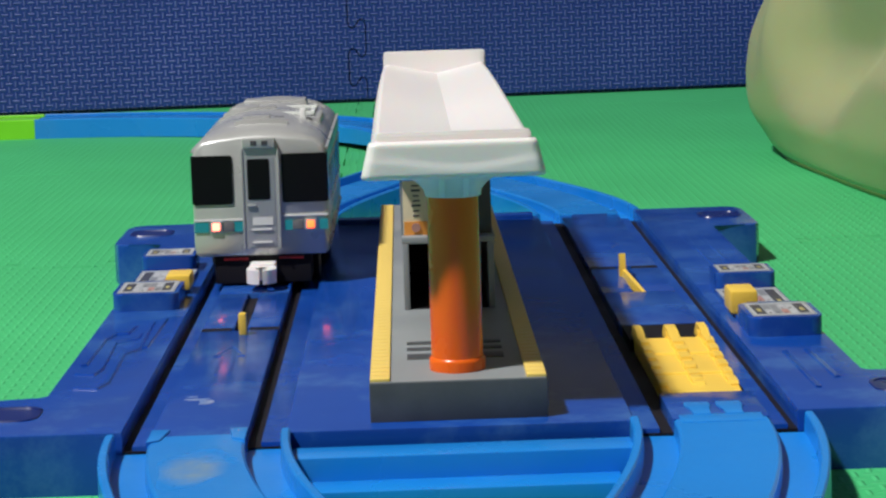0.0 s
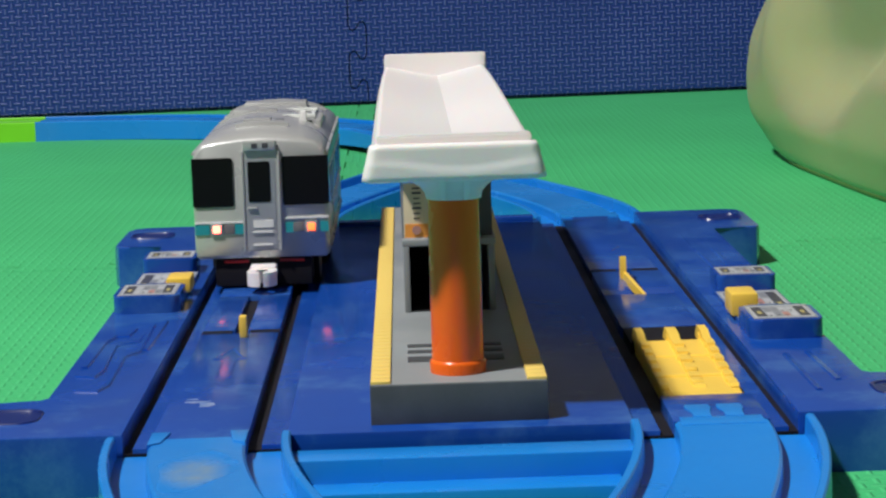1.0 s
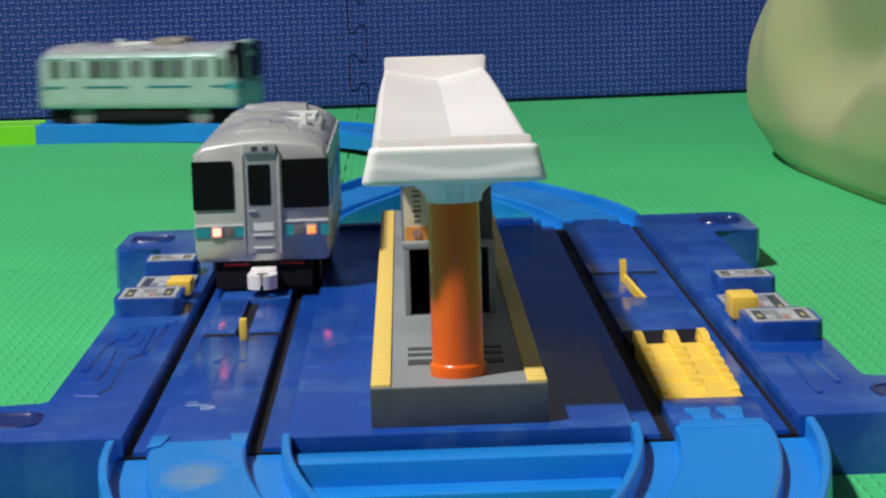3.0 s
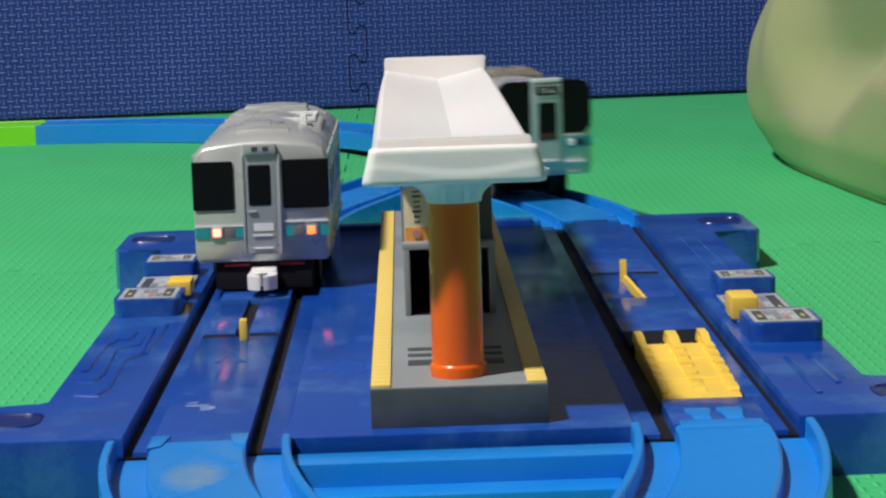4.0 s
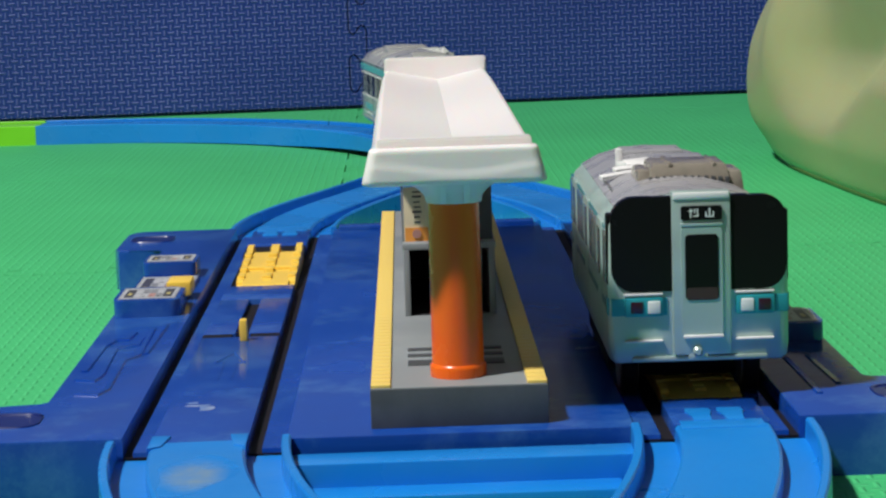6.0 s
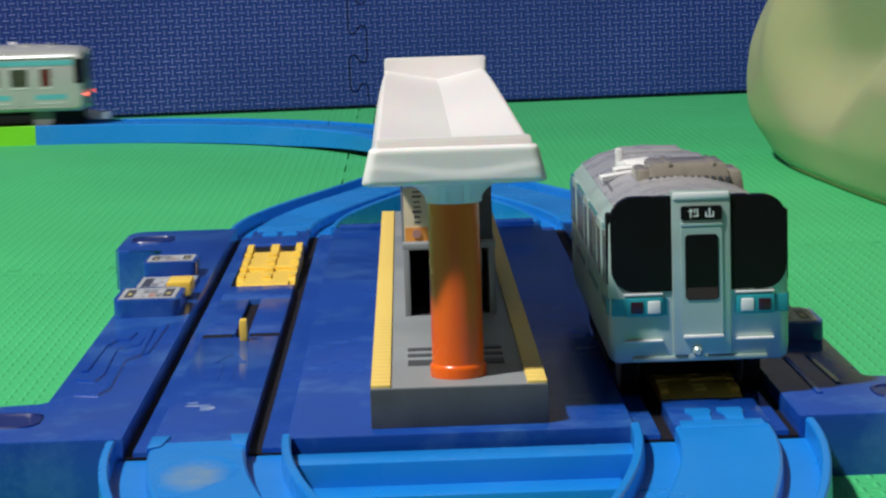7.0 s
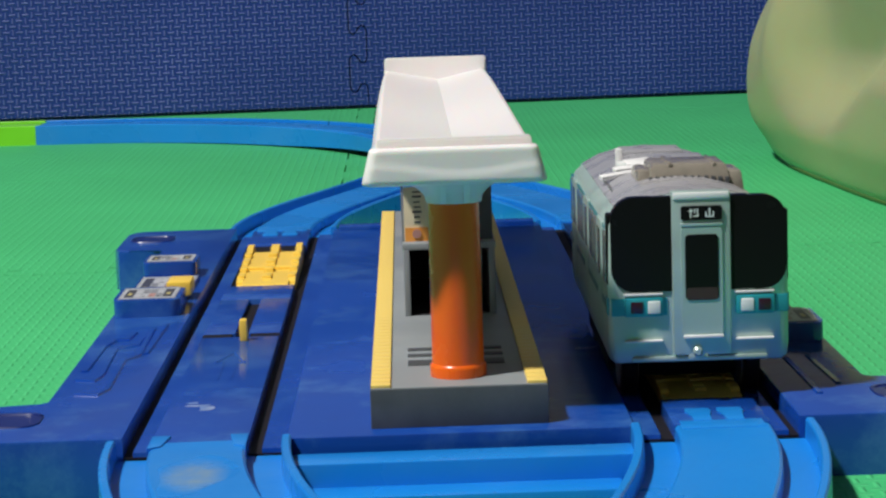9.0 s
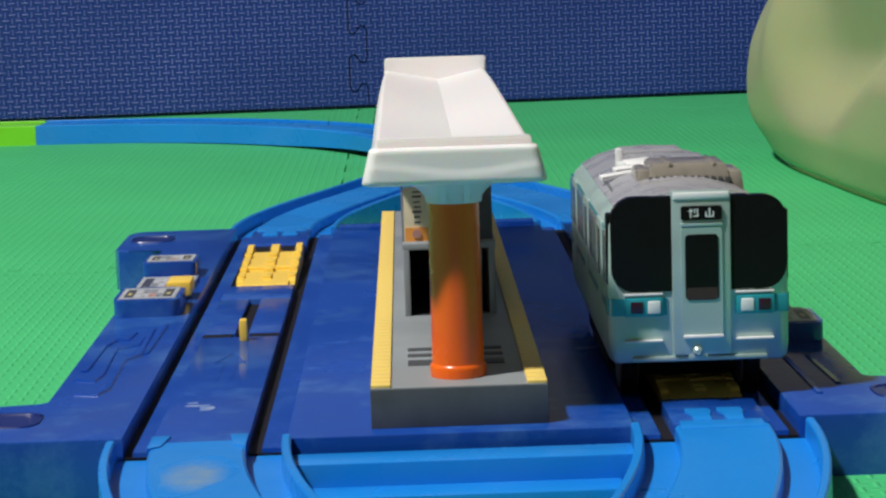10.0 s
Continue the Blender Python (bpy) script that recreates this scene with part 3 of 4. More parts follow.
def canopy():
    cn = empty("platform_canopy", pose(0.0007, 0, 0.0003), "white plastic platform canopy with a valley roof on orange pillars", "toy canopy")
    # butterfly roof: section across, swept along the platform
    def sect(k):
        return [(-18.5 * k, 63.6), (-17.3 * k, 67.9), (-16.9 * k, 68.4), (-16.2 * k, 68.6), (-15.2 * k, 68.4), (0.9, 65.4), (15.2 * k, 68.4), (16.2 * k, 68.6), (16.9 * k, 68.4), (17.3 * k, 67.9),
                (18.5 * k, 63.6), (17.9 * k, 63.2), (9 * k, 63.4), (4, 62.5), (-4, 62.5), (-9 * k, 63.4), (-17.9 * k, 63.2)]
    rings = [[(x, y, z) for x, z in sect(k)] for y, k in ((10.0, 0.985), (40, 0.985), (110, 0.99), (190, 0.995), (250, 0.985), (275, 0.965), (288, 0.95))]
    ob = new("roof", as_mesh("roof", loft(rings), WHITE, smooth=6))
    ob.parent = cn
    bm = loft([end_ring(z - 0.7, i) for z, i in ((62.9, 0.9), (63.1, 0.4), (63.5, 0.05), (64.2, 0), (64.8, 0), (65.4, 0), (65.8, 0), (66.2, 0), (66.6, 0), (67.0, 0), (67.4, 0), (68.4, 0), (69.4, 0), (70.0, 0.0), (70.35, 0.12), (70.55, 0.35), (70.65, 0.7))])
    part("roof_end", bm, WHITE, cn, smooth=50)
    # low parapets stand on both ends of the roof, set in from the end faces
    for y0, y1, half, low, top, mid in ((10.2, 13.2, 16.1, 66.0, 71.75, -0.1), (286.5, 290.5, 16.75, 63.4, 72.75, 0.25)):
        o = [(mid - half - 0.35, low), (mid - half, top - 0.7), (mid - half + 0.25, top - 0.2), (mid - half + 0.8, top), (mid + half - 0.8, top), (mid + half - 0.25, top - 0.2), (mid + half, top - 0.7), (mid + half + 0.35, low)]
        bm = slab(o, y0, y1, plane="xz")
        bmesh.ops.bevel(bm, geom=[e for e in bm.edges if abs(e.verts[0].co.y - e.verts[1].co.y) < 0.1], offset=0.45, segments=2, affect="EDGES")
        part("roof_parapet", bm, WHITE, cn, smooth=50)
    for cy in (18.4, 262.0):
        part("pillar", lathe([(6.0, 20.2), (6.05, 22.2), (5.9, 22.7), (5.55, 23.0), (5.5, 40), (5.4, 58), (5.35, 61)], -0.5, cy, 48), ORANGE, cn, "orange cylindrical pillar", smooth=45)
        rings = []
        for z, rx, ry in ((57.6, 5.9, 5.9), (58.9, 6.1, 6.0), (60.2, 7.2, 6.4), (61.6, 9.2, 7.2), (63.2, 12.8, 8.2)):
            rings.append([(-0.4 + rx * math.copysign(abs(math.cos(a)) ** 0.8, math.cos(a)), cy + ry * math.copysign(abs(math.sin(a)) ** 0.8, math.sin(a)), z) for a in np.linspace(0, 2 * math.pi, 33)[:-1]])
        part("bracket", loft(rings), WHITE, cn, smooth=50)
        for x in (-3.4, 1.6):
            part("bracket_rib", loft([[(x + a, cy - 5.2, 57.8), (x + a, cy - 6.6, 57.8), (x + a, cy - 9.0, 63.0), (x + a, cy - 5.2, 63.0)] for a in (0, 1.2)]), WHITE, cn)
    return cn


# ---- track pieces ----
def rail_piece(name, pts, material, label, category, group, gap=None):
    """A rail of its own: bed with wheel lanes, and two side walls; gap: how far its two ends are off the mat."""
    root = empty(name, pose(0, 0, 0), label, category, group)
    prof = rail_profile(2.0)
    inner = [q for q in prof if abs(q[0]) < 17]
    part("rail_bed", rail(bmesh.new(), pts, prof=[(inner[0][0], 7.0)] + inner + [(inner[-1][0], 7.0)]), material, root)
    for s in (-1, 1):
        wall = [(16.95, 0.0)] + [q for q in prof if q[0] > 17]
        bm = rail(bmesh.new(), pts, prof=[(s * u, z) for u, z in wall])
        if gap:
            run = lengths(np.asarray(pts, float))
            near = np.asarray(pts, float)
            for v in bm.verts:
                if v.co.z < 0.01:
                    k = int(np.argmin(np.hypot(near[:, 0] - v.co.x, near[:, 1] - v.co.y)))
                    v.co.z = gap[0] + (gap[1] - gap[0]) * run[k] / run[-1]
        part("side_wall", bm, material, root)
    return root


def tracks():
    for near in (True, False):
        t = empty("turnout_rail", pose(0, 0, 0), "light blue plastic toy turnout rail joined to the station", "toy rail", "blue rails")
        for s in (-1, 1):
            z0 = ZERO[s]
            if near:
                bm = rail(bmesh.new(), cut(s, z0 - 0.6, 2.0), 0.0 if s < 0 else 0.12, 0.0 if s < 0 else 0.12)
            else:
                end = z0 + 324 + 228 + 14
                bm = rail(bmesh.new(), cut(s, z0 + 324.6, end), 0.4 if s < 0 else 0.55, 2.0 if s < 0 else 2.15)
            part("branch", bm, SKY_BLUE, t)
            c = s * 54
            d = -1 if near else 1
            edge = 0 if near else 324
            # joint tongue and fork that reach onto the station bed
            if near == (s > 0):
                part("joint_tongue", slab([(c - 8.6, edge + d * 4), (c + 8.6, edge + d * 4), (c + 8.6, edge - d * 3), (c - 8.6, edge - d * 3)], 11.4, 12.14, 0.1), SKY_BLUE, t)
                for u in (-3.6, 3.2):
                    part("joint_knob", slab([(c + u - 1.9, edge - d * 2.5), (c + u + 1.9, edge - d * 2.5), (c + u + 1.9, edge - d * 7), (c + u + 2.8, edge - d * 11), (c + u + 2.5, edge - d * 14), (c + u - 2.5, edge - d * 14), (c + u - 2.8, edge - d * 11), (c + u - 1.9, edge - d * 7)], 11.6, 12.3, 0.15), SKY_BLUE, t)
            else:
                for u in (-1, 1):
                    part("joint_fork", slab([(c + u * 10, edge + d * 7), (c + u * 7.4, edge + d * 5), (c + u * 6.2, edge - d * 4), (c + u * 10, edge - d * 4)], 11.3, 12.5, 0.2), SKY_BLUE, t)
        if near:
            spot = [(-52.6 + 7.6 * math.cos(a) * (1 + 0.2 * math.sin(3 * a + 1)), -29 + 15 * math.sin(a) * (1 + 0.25 * math.sin(2 * a))) for a in np.linspace(0, 2 * math.pi, 41)[:-1]]
            part("worn_patch", slab(spot, 12.05, 12.115), SCUFF, t, "pale scuffed patch")
            part("cross_web", box(-34.6, 34.6, -14.5, -5.0, 0, 9.8, bevel=0.4), SKY_BLUE, t)
            part("cross_web", box(-31.5, 31.5, -23.5, -14.4, 0, 5.0, bevel=0.4), SKY_BLUE, t)
        else:
            part("cross_web", box(-34.4, 34.4, 325, 331, 0, 11.2, bevel=0.4), SKY_BLUE, t)
    a = ZERO[-1] + 324 + 228 + 20
    run_arc = np.interp(ARC_C[1], LINES[-1][:, 1][LINES[-1][:, 0] > STEM - 1], RUNS[-1][LINES[-1][:, 0] > STEM - 1])
    arc_end = float(run_arc) + ARC_R * math.pi / 2
    joints = [a + 0.5, float(run_arc) + ARC_R * math.pi / 4, arc_end]
    for p0, p1, gap in zip(joints, joints[1:], ((7.0, 0.8), (0.8, 0.0))):
        rail_piece("curved_rail", cut(-1, p0 + 0.2, p1 - 0.2), SKY_BLUE, "light blue plastic toy curved rail on the green mat", "toy rail", "blue rails", gap)
    for k in range(4):
        rail_piece("straight_rail", cut(-1, arc_end + 216 * k + 0.2, arc_end + 216 * (k + 1) - 0.2), LIME, "lime green plastic toy straight rail on the green mat", "toy rail", "lime rails")


# ---- green container ----
def tub_ring(z, g, n=224):
    """Rounded plan of the tub at one height, with a soft dent and a crease in its side."""
    ring = []
    for i in range(n):
        a = 2 * math.pi * i / n
        c, s = math.cos(a), math.sin(a)
        y = 495 + (195 + g) * math.copysign(abs(s) ** 0.62, s)
        k = min(1, max(0, (y - 500) / 140))
        lean = g * (0.3 + 0.7 * k * k * (3 - 2 * k)) if g > 0 else g
        x = 300 + (130 + lean) * math.copysign(abs(c) ** 0.62, c)
        rise = min(1, max(0, (z - 30) / 40))
        if c < 0:
            soft = min(1, max(0, (560 - y) / 60))
            x += soft * (9 * min(1, z / 55) - 20 * min(1, max(0, (z - 58) / 50)))
            x -= rise * 4.0 * math.exp(-((y - 570) / 11) ** 2)
            # a slanting fold: fuller below it, drawn in above it
            fold = float(np.interp(y, [411, 423, 463, 495, 540, 575], [56, 51, 33, 25, 31, 40]))
            above = min(1, max(0, (z - fold + 8) / 32))
            above = above * above * (3 - 2 * above)
            reach = min(1, max(0, (562 - y) / 36))
            x -= reach * (3.5 * min(1, z / 22) * (1 - above) - 12.0 * above * math.exp(-(max(0, z - 95) / 40) ** 2))
        ring.append((x - 0.085 * (y - 540) * max(0.2, 1 - z / 60), y, z))
    return ring


def container():
    rings = [tub_ring(z, g) for z, g in ((0, -2), (1.5, 1.5), (5, 6), (8.5, 8.6), (12, 11), (15, 13.4), (18, 15.5), (21, 17.2), (25, 18.6), (28, 19.5), (32, 20.2), (36, 20.8), (40, 21.2), (44, 21.3), (48, 21.2), (52, 20.8), (56, 20.0), (60, 18.8), (64, 17.4), (68, 15.8), (72, 14), (77, 11.6), (81, 9.5), (85, 7.2), (90, 4), (96, 1), (102, -2), (115, -8), (145, -22), (170, -45), (182, -75))]
    tub = empty("green_tub", pose(0, 0, 0), "large rounded yellow-green glossy plastic tub on the mat", "plastic tub")
    part("tub_wall", loft(rings), OLIVE, tub, smooth=60)
    # added dark ring paints the contact shade where the tub meets the mat
    foot = [tub_ring(z, g) for z, g in ((0.0, 0.5), (1.2, 2.6), (2.2, 2.4), (3.0, 1.0))]
    part("tub_foot", loft(foot), OLIVE_SHADE, tub, smooth=60)
    return tub

# ---- trains: their own space has the nose at y = 0, the tail at y = LEN, z = 0 on the mat ----
LEN = 122.0


def body_ring(y, half, z0, shoulder, crown, inset=0.0):
    """Cross-section of a carriage: straight sides, rounded shoulders, arched roof."""
    w = half - inset
    right = [(w - 1.4, z0), (w - 0.3, z0 + 1.0), (w, z0 + 4), (w, (z0 + shoulder) / 2), (w - 0.25, shoulder - 3.5), (w - 1.1, shoulder - 1.2), (w - 3.2, shoulder + 0.7),
             (w * 0.62, shoulder + (crown - shoulder) * 0.62), (w * 0.3, crown - 0.25)]
    pts = right + [(0, crown)] + [(-x, z) for x, z in reversed(right)]
    return [(x, y, z) for x, z in pts]


def carriage_body(half, z0, shoulder, crown, nose):
    low = shoulder + 1.6
    rings = [body_ring(0, half, z0 + nose * 0.6, shoulder - nose, low - nose * 0.6, nose * 1.0), body_ring(0.5, half, z0 + 0.3, shoulder - nose * 0.45, low + 0.3, nose * 0.45),
             body_ring(1.4, half, z0, shoulder - 0.2, low + 0.9, nose * 0.1), body_ring(4.0, half, z0, shoulder, low + 1.6), body_ring(12, half, z0, shoulder, crown - 0.9), body_ring(26, half, z0, shoulder, crown),
             body_ring(LEN - 8, half, z0, shoulder, crown), body_ring(LEN - 2.5, half, z0, shoulder - 0.6, crown - 0.9, 0.6), body_ring(LEN, half, z0, shoulder - 2.2, crown - 2.8, 2.2)]
    return loft(rings)


WHEEL_GREY = mat("worn_grey_wheel_plastic", (0.17, 0.185, 0.18), 0.45)


def running_gear(tr, z0, front=1.2):
    part("underframe", box(-14, 14, front, LEN - 3, 12.6, z0 + 1, bevel=0.6), BLACK_AND_SHADE, tr)
    part("underframe", box(-17.4, 17.4, 30, LEN - 36, 14.2, z0 + 1, bevel=0.6), BLACK_AND_SHADE, tr)
    for y in (24.0, LEN - 26.0):
        for x in (-13.6, 13.6):
            w = part("wheel", lathe([(8.1, -1.8), (8.6, -1.4), (8.6, 1.2), (8.1, 1.8)], 0, 0, 28), BLACK_AND_SHADE, tr)
            w.matrix_basis = pose(x / 1000, y / 1000, 0.0173, 0, 90, 0)
            part("hub", lathe([(6.2, -2.1), (6.4, -1.9), (6.4, 1.9), (6.2, 2.1)], 0, 0, 24), WHEEL_GREY, w)


def side_row(tr, half, z0, doors, windows, stripe_z, stripe_mat, belt=None, skin=None, panes=None, trim=None):
    for s in (-1, 1):
        x0, x1 = sorted((s * (half - 0.6), s * (half + 0.12)))
        for y0, y1 in windows:
            w = part("side_window", slab(rounded(y0, y1, z0 + 17, z0 + 27, 0.8, 3), x0, x1, plane="yz"), (panes or PANES)[int(y0) % 3], tr)
            if trim:
                part("window_frame", slab(rounded(y0 - 0.8, y1 + 0.8, z0 + 16.2, z0 + 27.8, 1.2, 3), min(x0, x1) + (0.05 if s < 0 else 0), max(x0, x1) - (0.05 if s > 0 else 0), plane="yz"), trim, w)
        for y0, y1 in doors:
            d = part("side_door", slab(rounded(y0, y1, z0 + 2, z0 + 29, 0.6, 3), x0, x1, plane="yz"), skin or SILVER, tr)
            part("door_window", slab(rounded(y0 + 1.6, (y0 + y1) / 2 - 0.6, z0 + 17, z0 + 27, 0.6, 3), min(x0, x0 + s * 0.05) - (0.08 if s < 0 else 0), x1 + (0.08 if s > 0 else 0), plane="yz"), (panes or PANES)[0], d)
            part("door_window", slab(rounded((y0 + y1) / 2 + 0.6, y1 - 1.6, z0 + 17, z0 + 27, 0.6, 3), x0 - (0.08 if s < 0 else 0), x1 + (0.08 if s > 0 else 0), plane="yz"), (panes or PANES)[0], d)
        lo, hi = x0 + (0.02 if s > 0 else -0.06), x1 + (0.06 if s > 0 else -0.02)
        ends = [4] + [q for d in doors for q in (d[0] - 0.6, d[1] + 0.6)] + [LEN - 3]
        for a, b in zip(ends[::2], ends[1::2]):
            part("side_stripe", box(lo, hi, a, b, stripe_z[0], stripe_z[1]), stripe_mat, tr)
        if belt:
            part("side_stripe", box(lo - s * 0.5, hi - s * 0.5, 4, LEN - 5, belt[0], belt[1]), stripe_mat, tr)


DEEP_TEAL = mat("dark_teal_stripe_paint", (0.012, 0.16, 0.19), 0.35, vary=0.12)
PALE_TEAL = mat("pale_teal_stripe_paint", (0.10, 0.42, 0.46), 0.35, vary=0.12)
PANES = [BLACK, mat("tinted_pane", (0.05, 0.05, 0.035), 0.25), mat("dark_red_pane", (0.06, 0.012, 0.012), 0.25)]
TAN_PANE, DARK_RED_PANE = mat("tan_pane", (0.16, 0.15, 0.085), 0.25), mat("red_pane", (0.10, 0.012, 0.012), 0.25)
DIM_PANES = [mat("dim_grey_pane", (0.075, 0.09, 0.09), 0.2), mat("dim_green_pane", (0.10, 0.13, 0.125), 0.2), mat("dim_brown_pane", (0.085, 0.08, 0.07), 0.2)]
CHROME = mat("worn_bright_trim", (0.5, 0.56, 0.55), 0.2, metal=0.8, vary=0.25, stain=260)
DOORS = [(16, 27), (55, 66), (94, 105)]
WINDOWS = [(31, 40), (42, 51), (70, 79), (81, 90), (108, 114), (7, 12)]


def flat_train():
    """The flat-nosed silver train with lit lamps."""
    tr = empty("silver_commuter_train", pose(0, 0, 0), "silver toy commuter train with teal stripe and lit tail lamps", "toy train")
    z = 19.6
    part("carriage_body", carriage_body(20.2, z, 52.6, 57.2, 0.9), SILVER, tr, smooth=50)
    running_gear(tr, 20.8)
    panes = ((18, 23.5, DARK_RED_PANE), (31, 40.5, PANES[1]), (47, 62.5, TAN_PANE), (68.5, 79, PANES[0]), (85, 91.5, PANES[0]), (93.5, 100, PANES[0]), (107, 114, PANES[1]))
    for s in (-1, 1):
        def flank(y0, y1, z0, z1, proud):
            return box(*sorted((s * 19.6, s * (20.2 + proud))), y0, y1, z0, z1)
        for y0, y1, m in panes:
            w = part("side_window", slab(rounded(y0, y1, z + 14.4, z + 24.2, 0.7, 3), *sorted((s * 19.6, s * 20.3)), plane="yz"), m, tr)
            part("window_sill", flank(y0 - 0.6, y1 + 0.6, z + 13.2, z + 13.7, 0.4), INK_WHITE, w)
            part("window_head", flank(y0 - 0.6, y1 + 0.6, z + 24.6, z + 25.0, 0.3), INK_WHITE, w)
        for y0, y1 in ((9, 27), (41, 65), (79, 104)):
            part("side_stripe", flank(y0, y1, z + 6.8, z + 9.8, 0.08), PALE_TEAL, tr)
            part("side_line", flank(y0, y1, z + 4.6, z + 5.0, 0.3), INK_WHITE, tr)
        part("side_stripe", flank(5, LEN - 5, z + 26.2, z + 29.2, 0.06), PALE_TEAL, tr)
        part("gutter", flank(4, LEN - 5, z + 30.2, z + 30.9, 0.2), SILVER, tr)
        part("sill_line", flank(4, LEN - 5, z + 2.0, z + 2.5, 0.3), SILVER, tr)
        for y in (33, 66, 92):
            part("door_seam", flank(y, y + 0.35, z + 2.6, z + 13.0, 0.12), SILVER_D, tr)
    f = -0.25
    # windscreens wrap round the corners
    for s, a, b in ((-1, -20.0, -8.0), (1, 6.6, 20.0)):
        part("windscreen", slab(rounded(a, b, 35.0, 49.2, 0.7, 3), f - 0.1, 1.6, plane="xz"), BLACK, tr)
        part("windscreen", box(*sorted((s * 20.25, s * 17.0)), 0.9, 4.2, 35.2, 49.0), BLACK, tr)
    fr = part("door_frame", slab(rounded(-5.0, 5.6, 22.0, 51.4, 0.6, 3), -0.9, 0.6, plane="xz"), SILVER, tr, "raised silver frame of the end door")
    part("end_door", slab(rounded(-3.9, 4.4, 22.4, 48.6, 0.5, 3), -1.05, 0.3, plane="xz"), SILVER_D, fr)
    part("door_window", slab(rounded(-3.5, 3.1, 36.2, 48.0, 0.6, 3), -1.2, 0.3, plane="xz"), BLACK, fr)
    part("door_handle", box(-3.8, -1.2, -1.7, -1.0, 34.2, 34.8, bevel=0.15), SILVER, fr)
    part("plate_sign", box(-2.4, 3.6, -1.25, -0.9, 28.8, 31.0), INK_WHITE, fr)
    for zz in (27.3, 23.6):
        part("step_line", box(-2.6, 3.2, -1.5, -1.0, zz, zz + 0.4), INK_WHITE, fr)
    part("jamb", box(-5.4, -4.7, -1.3, 0.4, 22.0, 51.0, bevel=0.2), SILVER, fr)
    part("jamb", box(5.3, 6.0, -1.3, 0.4, 22.0, 51.0, bevel=0.2), SILVER, fr)
    sg = part("destination_sign", box(-4.6, 5.0, -1.9, 3.0, 51.2, 54.0, bevel=0.4), SILVER, tr)
    for x in (-1.2, 2.0):
        part("print_bar", box(x - 0.9, x + 0.9, -1.98, -1.7, 51.9, 53.3), INK, sg)
    for a, b in ((-19.8, -15.6), (-8.6, -5.4), (7.0, 10.4), (17.4, 19.8)):
        part("nose_stripe", box(a, b, f - 0.1, 0.5, 27.0, 29.9), TEAL, tr)
    part("nose_line", box(-19.8, -5.4, f - 0.14, 0.5, 30.2, 30.7), INK_WHITE, tr)
    part("nose_line", box(6.4, 19.9, f - 0.14, 0.5, 31.0, 31.5), INK_WHITE, tr)
    for s, x in ((-1, -13.4), (1, 14.7)):
        h = part("lamp_housing", box(*sorted((x - 1.8, x + 1.8)), -0.7, 0.4, 26.8, 30.2, bevel=0.3), SILVER, tr)
        part("lit_lamp", box(x - 1.15, x + 1.15, -1.0, 0.2, 27.4, 29.7, bevel=0.4), GLOW_RED if s < 0 else GLOW_AMBER, h, "glowing red tail lamp")
        part("dark_lamp", box(*sorted((x - s * 2.2, x - s * 5.4)), -0.5, 0.3, 27.1, 29.9, bevel=0.2), SMOKE, tr)
    # coupler, and dark red strips that paint the lamps' reflection below the skirt
    cp = part("coupler", box(-3.7, 3.9, -4.4, 6, 15.6, 19.2, bevel=0.8), WHITE, tr, "white plastic hook coupler")
    outer = [(0.55, -13.0)] + [(4.3 * math.sin(q), -8.6 - 4.4 * math.cos(q)) for q in np.linspace(0.2, math.pi / 2, 9)] + [(3.9, -4.0), (3.6, -1.0), (-3.6, -1.0), (-3.9, -4.0)]
    outer += [(-4.3 * math.sin(q), -8.6 - 4.4 * math.cos(q)) for q in np.linspace(math.pi / 2, 0.2, 9)] + [(-0.55, -13.0)]
    hole = [(-0.45, -10.6)] + [(2.3 * math.sin(q), -8.2 - 2.6 * math.cos(q)) for q in np.linspace(-0.35, -2 * math.pi + 0.35, 19)] + [(0.45, -10.6)]
    part("coupler_jaw", slab(outer + hole, 14.4, 18.4, 0.45), WHITE, cp)
    for x in (-8, 8.5):
        part("gear_guard", box(x - 3.6, x + 3.6, 0.5, 1.15, 18.5, 19.3), LAMP_RED_TINT, tr)
    # roof gear
    part("roof_hatch", box(-6.6, 2.0, 30, 38, 55.6, 57.7, bevel=0.5), SILVER, tr)
    # no hole: a dark slab paints the slot's shade
    part("roof_slot", box(2.9, 6.0, 32, 36, 56.0, 57.15, bevel=0.2), SMOKE, tr)
    pg = part("pantograph", box(3.5, 16.2, 46, 84, 52.0, 55.6, bevel=0.7), SILVER_D, tr)
    # dark slab paints the shade of the gap
    part("pantograph_well", box(5.6, 9.4, 57, 64, 55.2, 55.8), SMOKE, pg)
    part("pantograph_post", box(10.6, 12.5, 42, 45.5, 52.5, 58.6, bevel=0.35), INK_WHITE, pg, "upright white post")
    part("pantograph_arm", box(5.0, 6.2, 48, 82, 55.4, 56.8, bevel=0.25), SILVER, pg)
    part("pantograph_arm", box(13.4, 14.6, 52, 82, 55.0, 56.6, bevel=0.25), PALE, pg)
    for y in (50, 74):
        part("pantograph_bar", box(4.6, 15.0, y, y + 1.6, 55.9, 57.1, bevel=0.3), PALE, pg)
    for k in range(7):
        part("insulator_rib", box(15.4, 16.9, 44 + 4.2 * k, 46 + 4.2 * k, 52.0, 55.6, bevel=0.2), SILVER, pg)
    # ribs across the roof
    for y, x0, x1 in ((65, -17.0, 2.0), (86, -17.0, 2.0), (104, -16.5, 16.5), (18, -8.0, 8.0)):
        rings = []
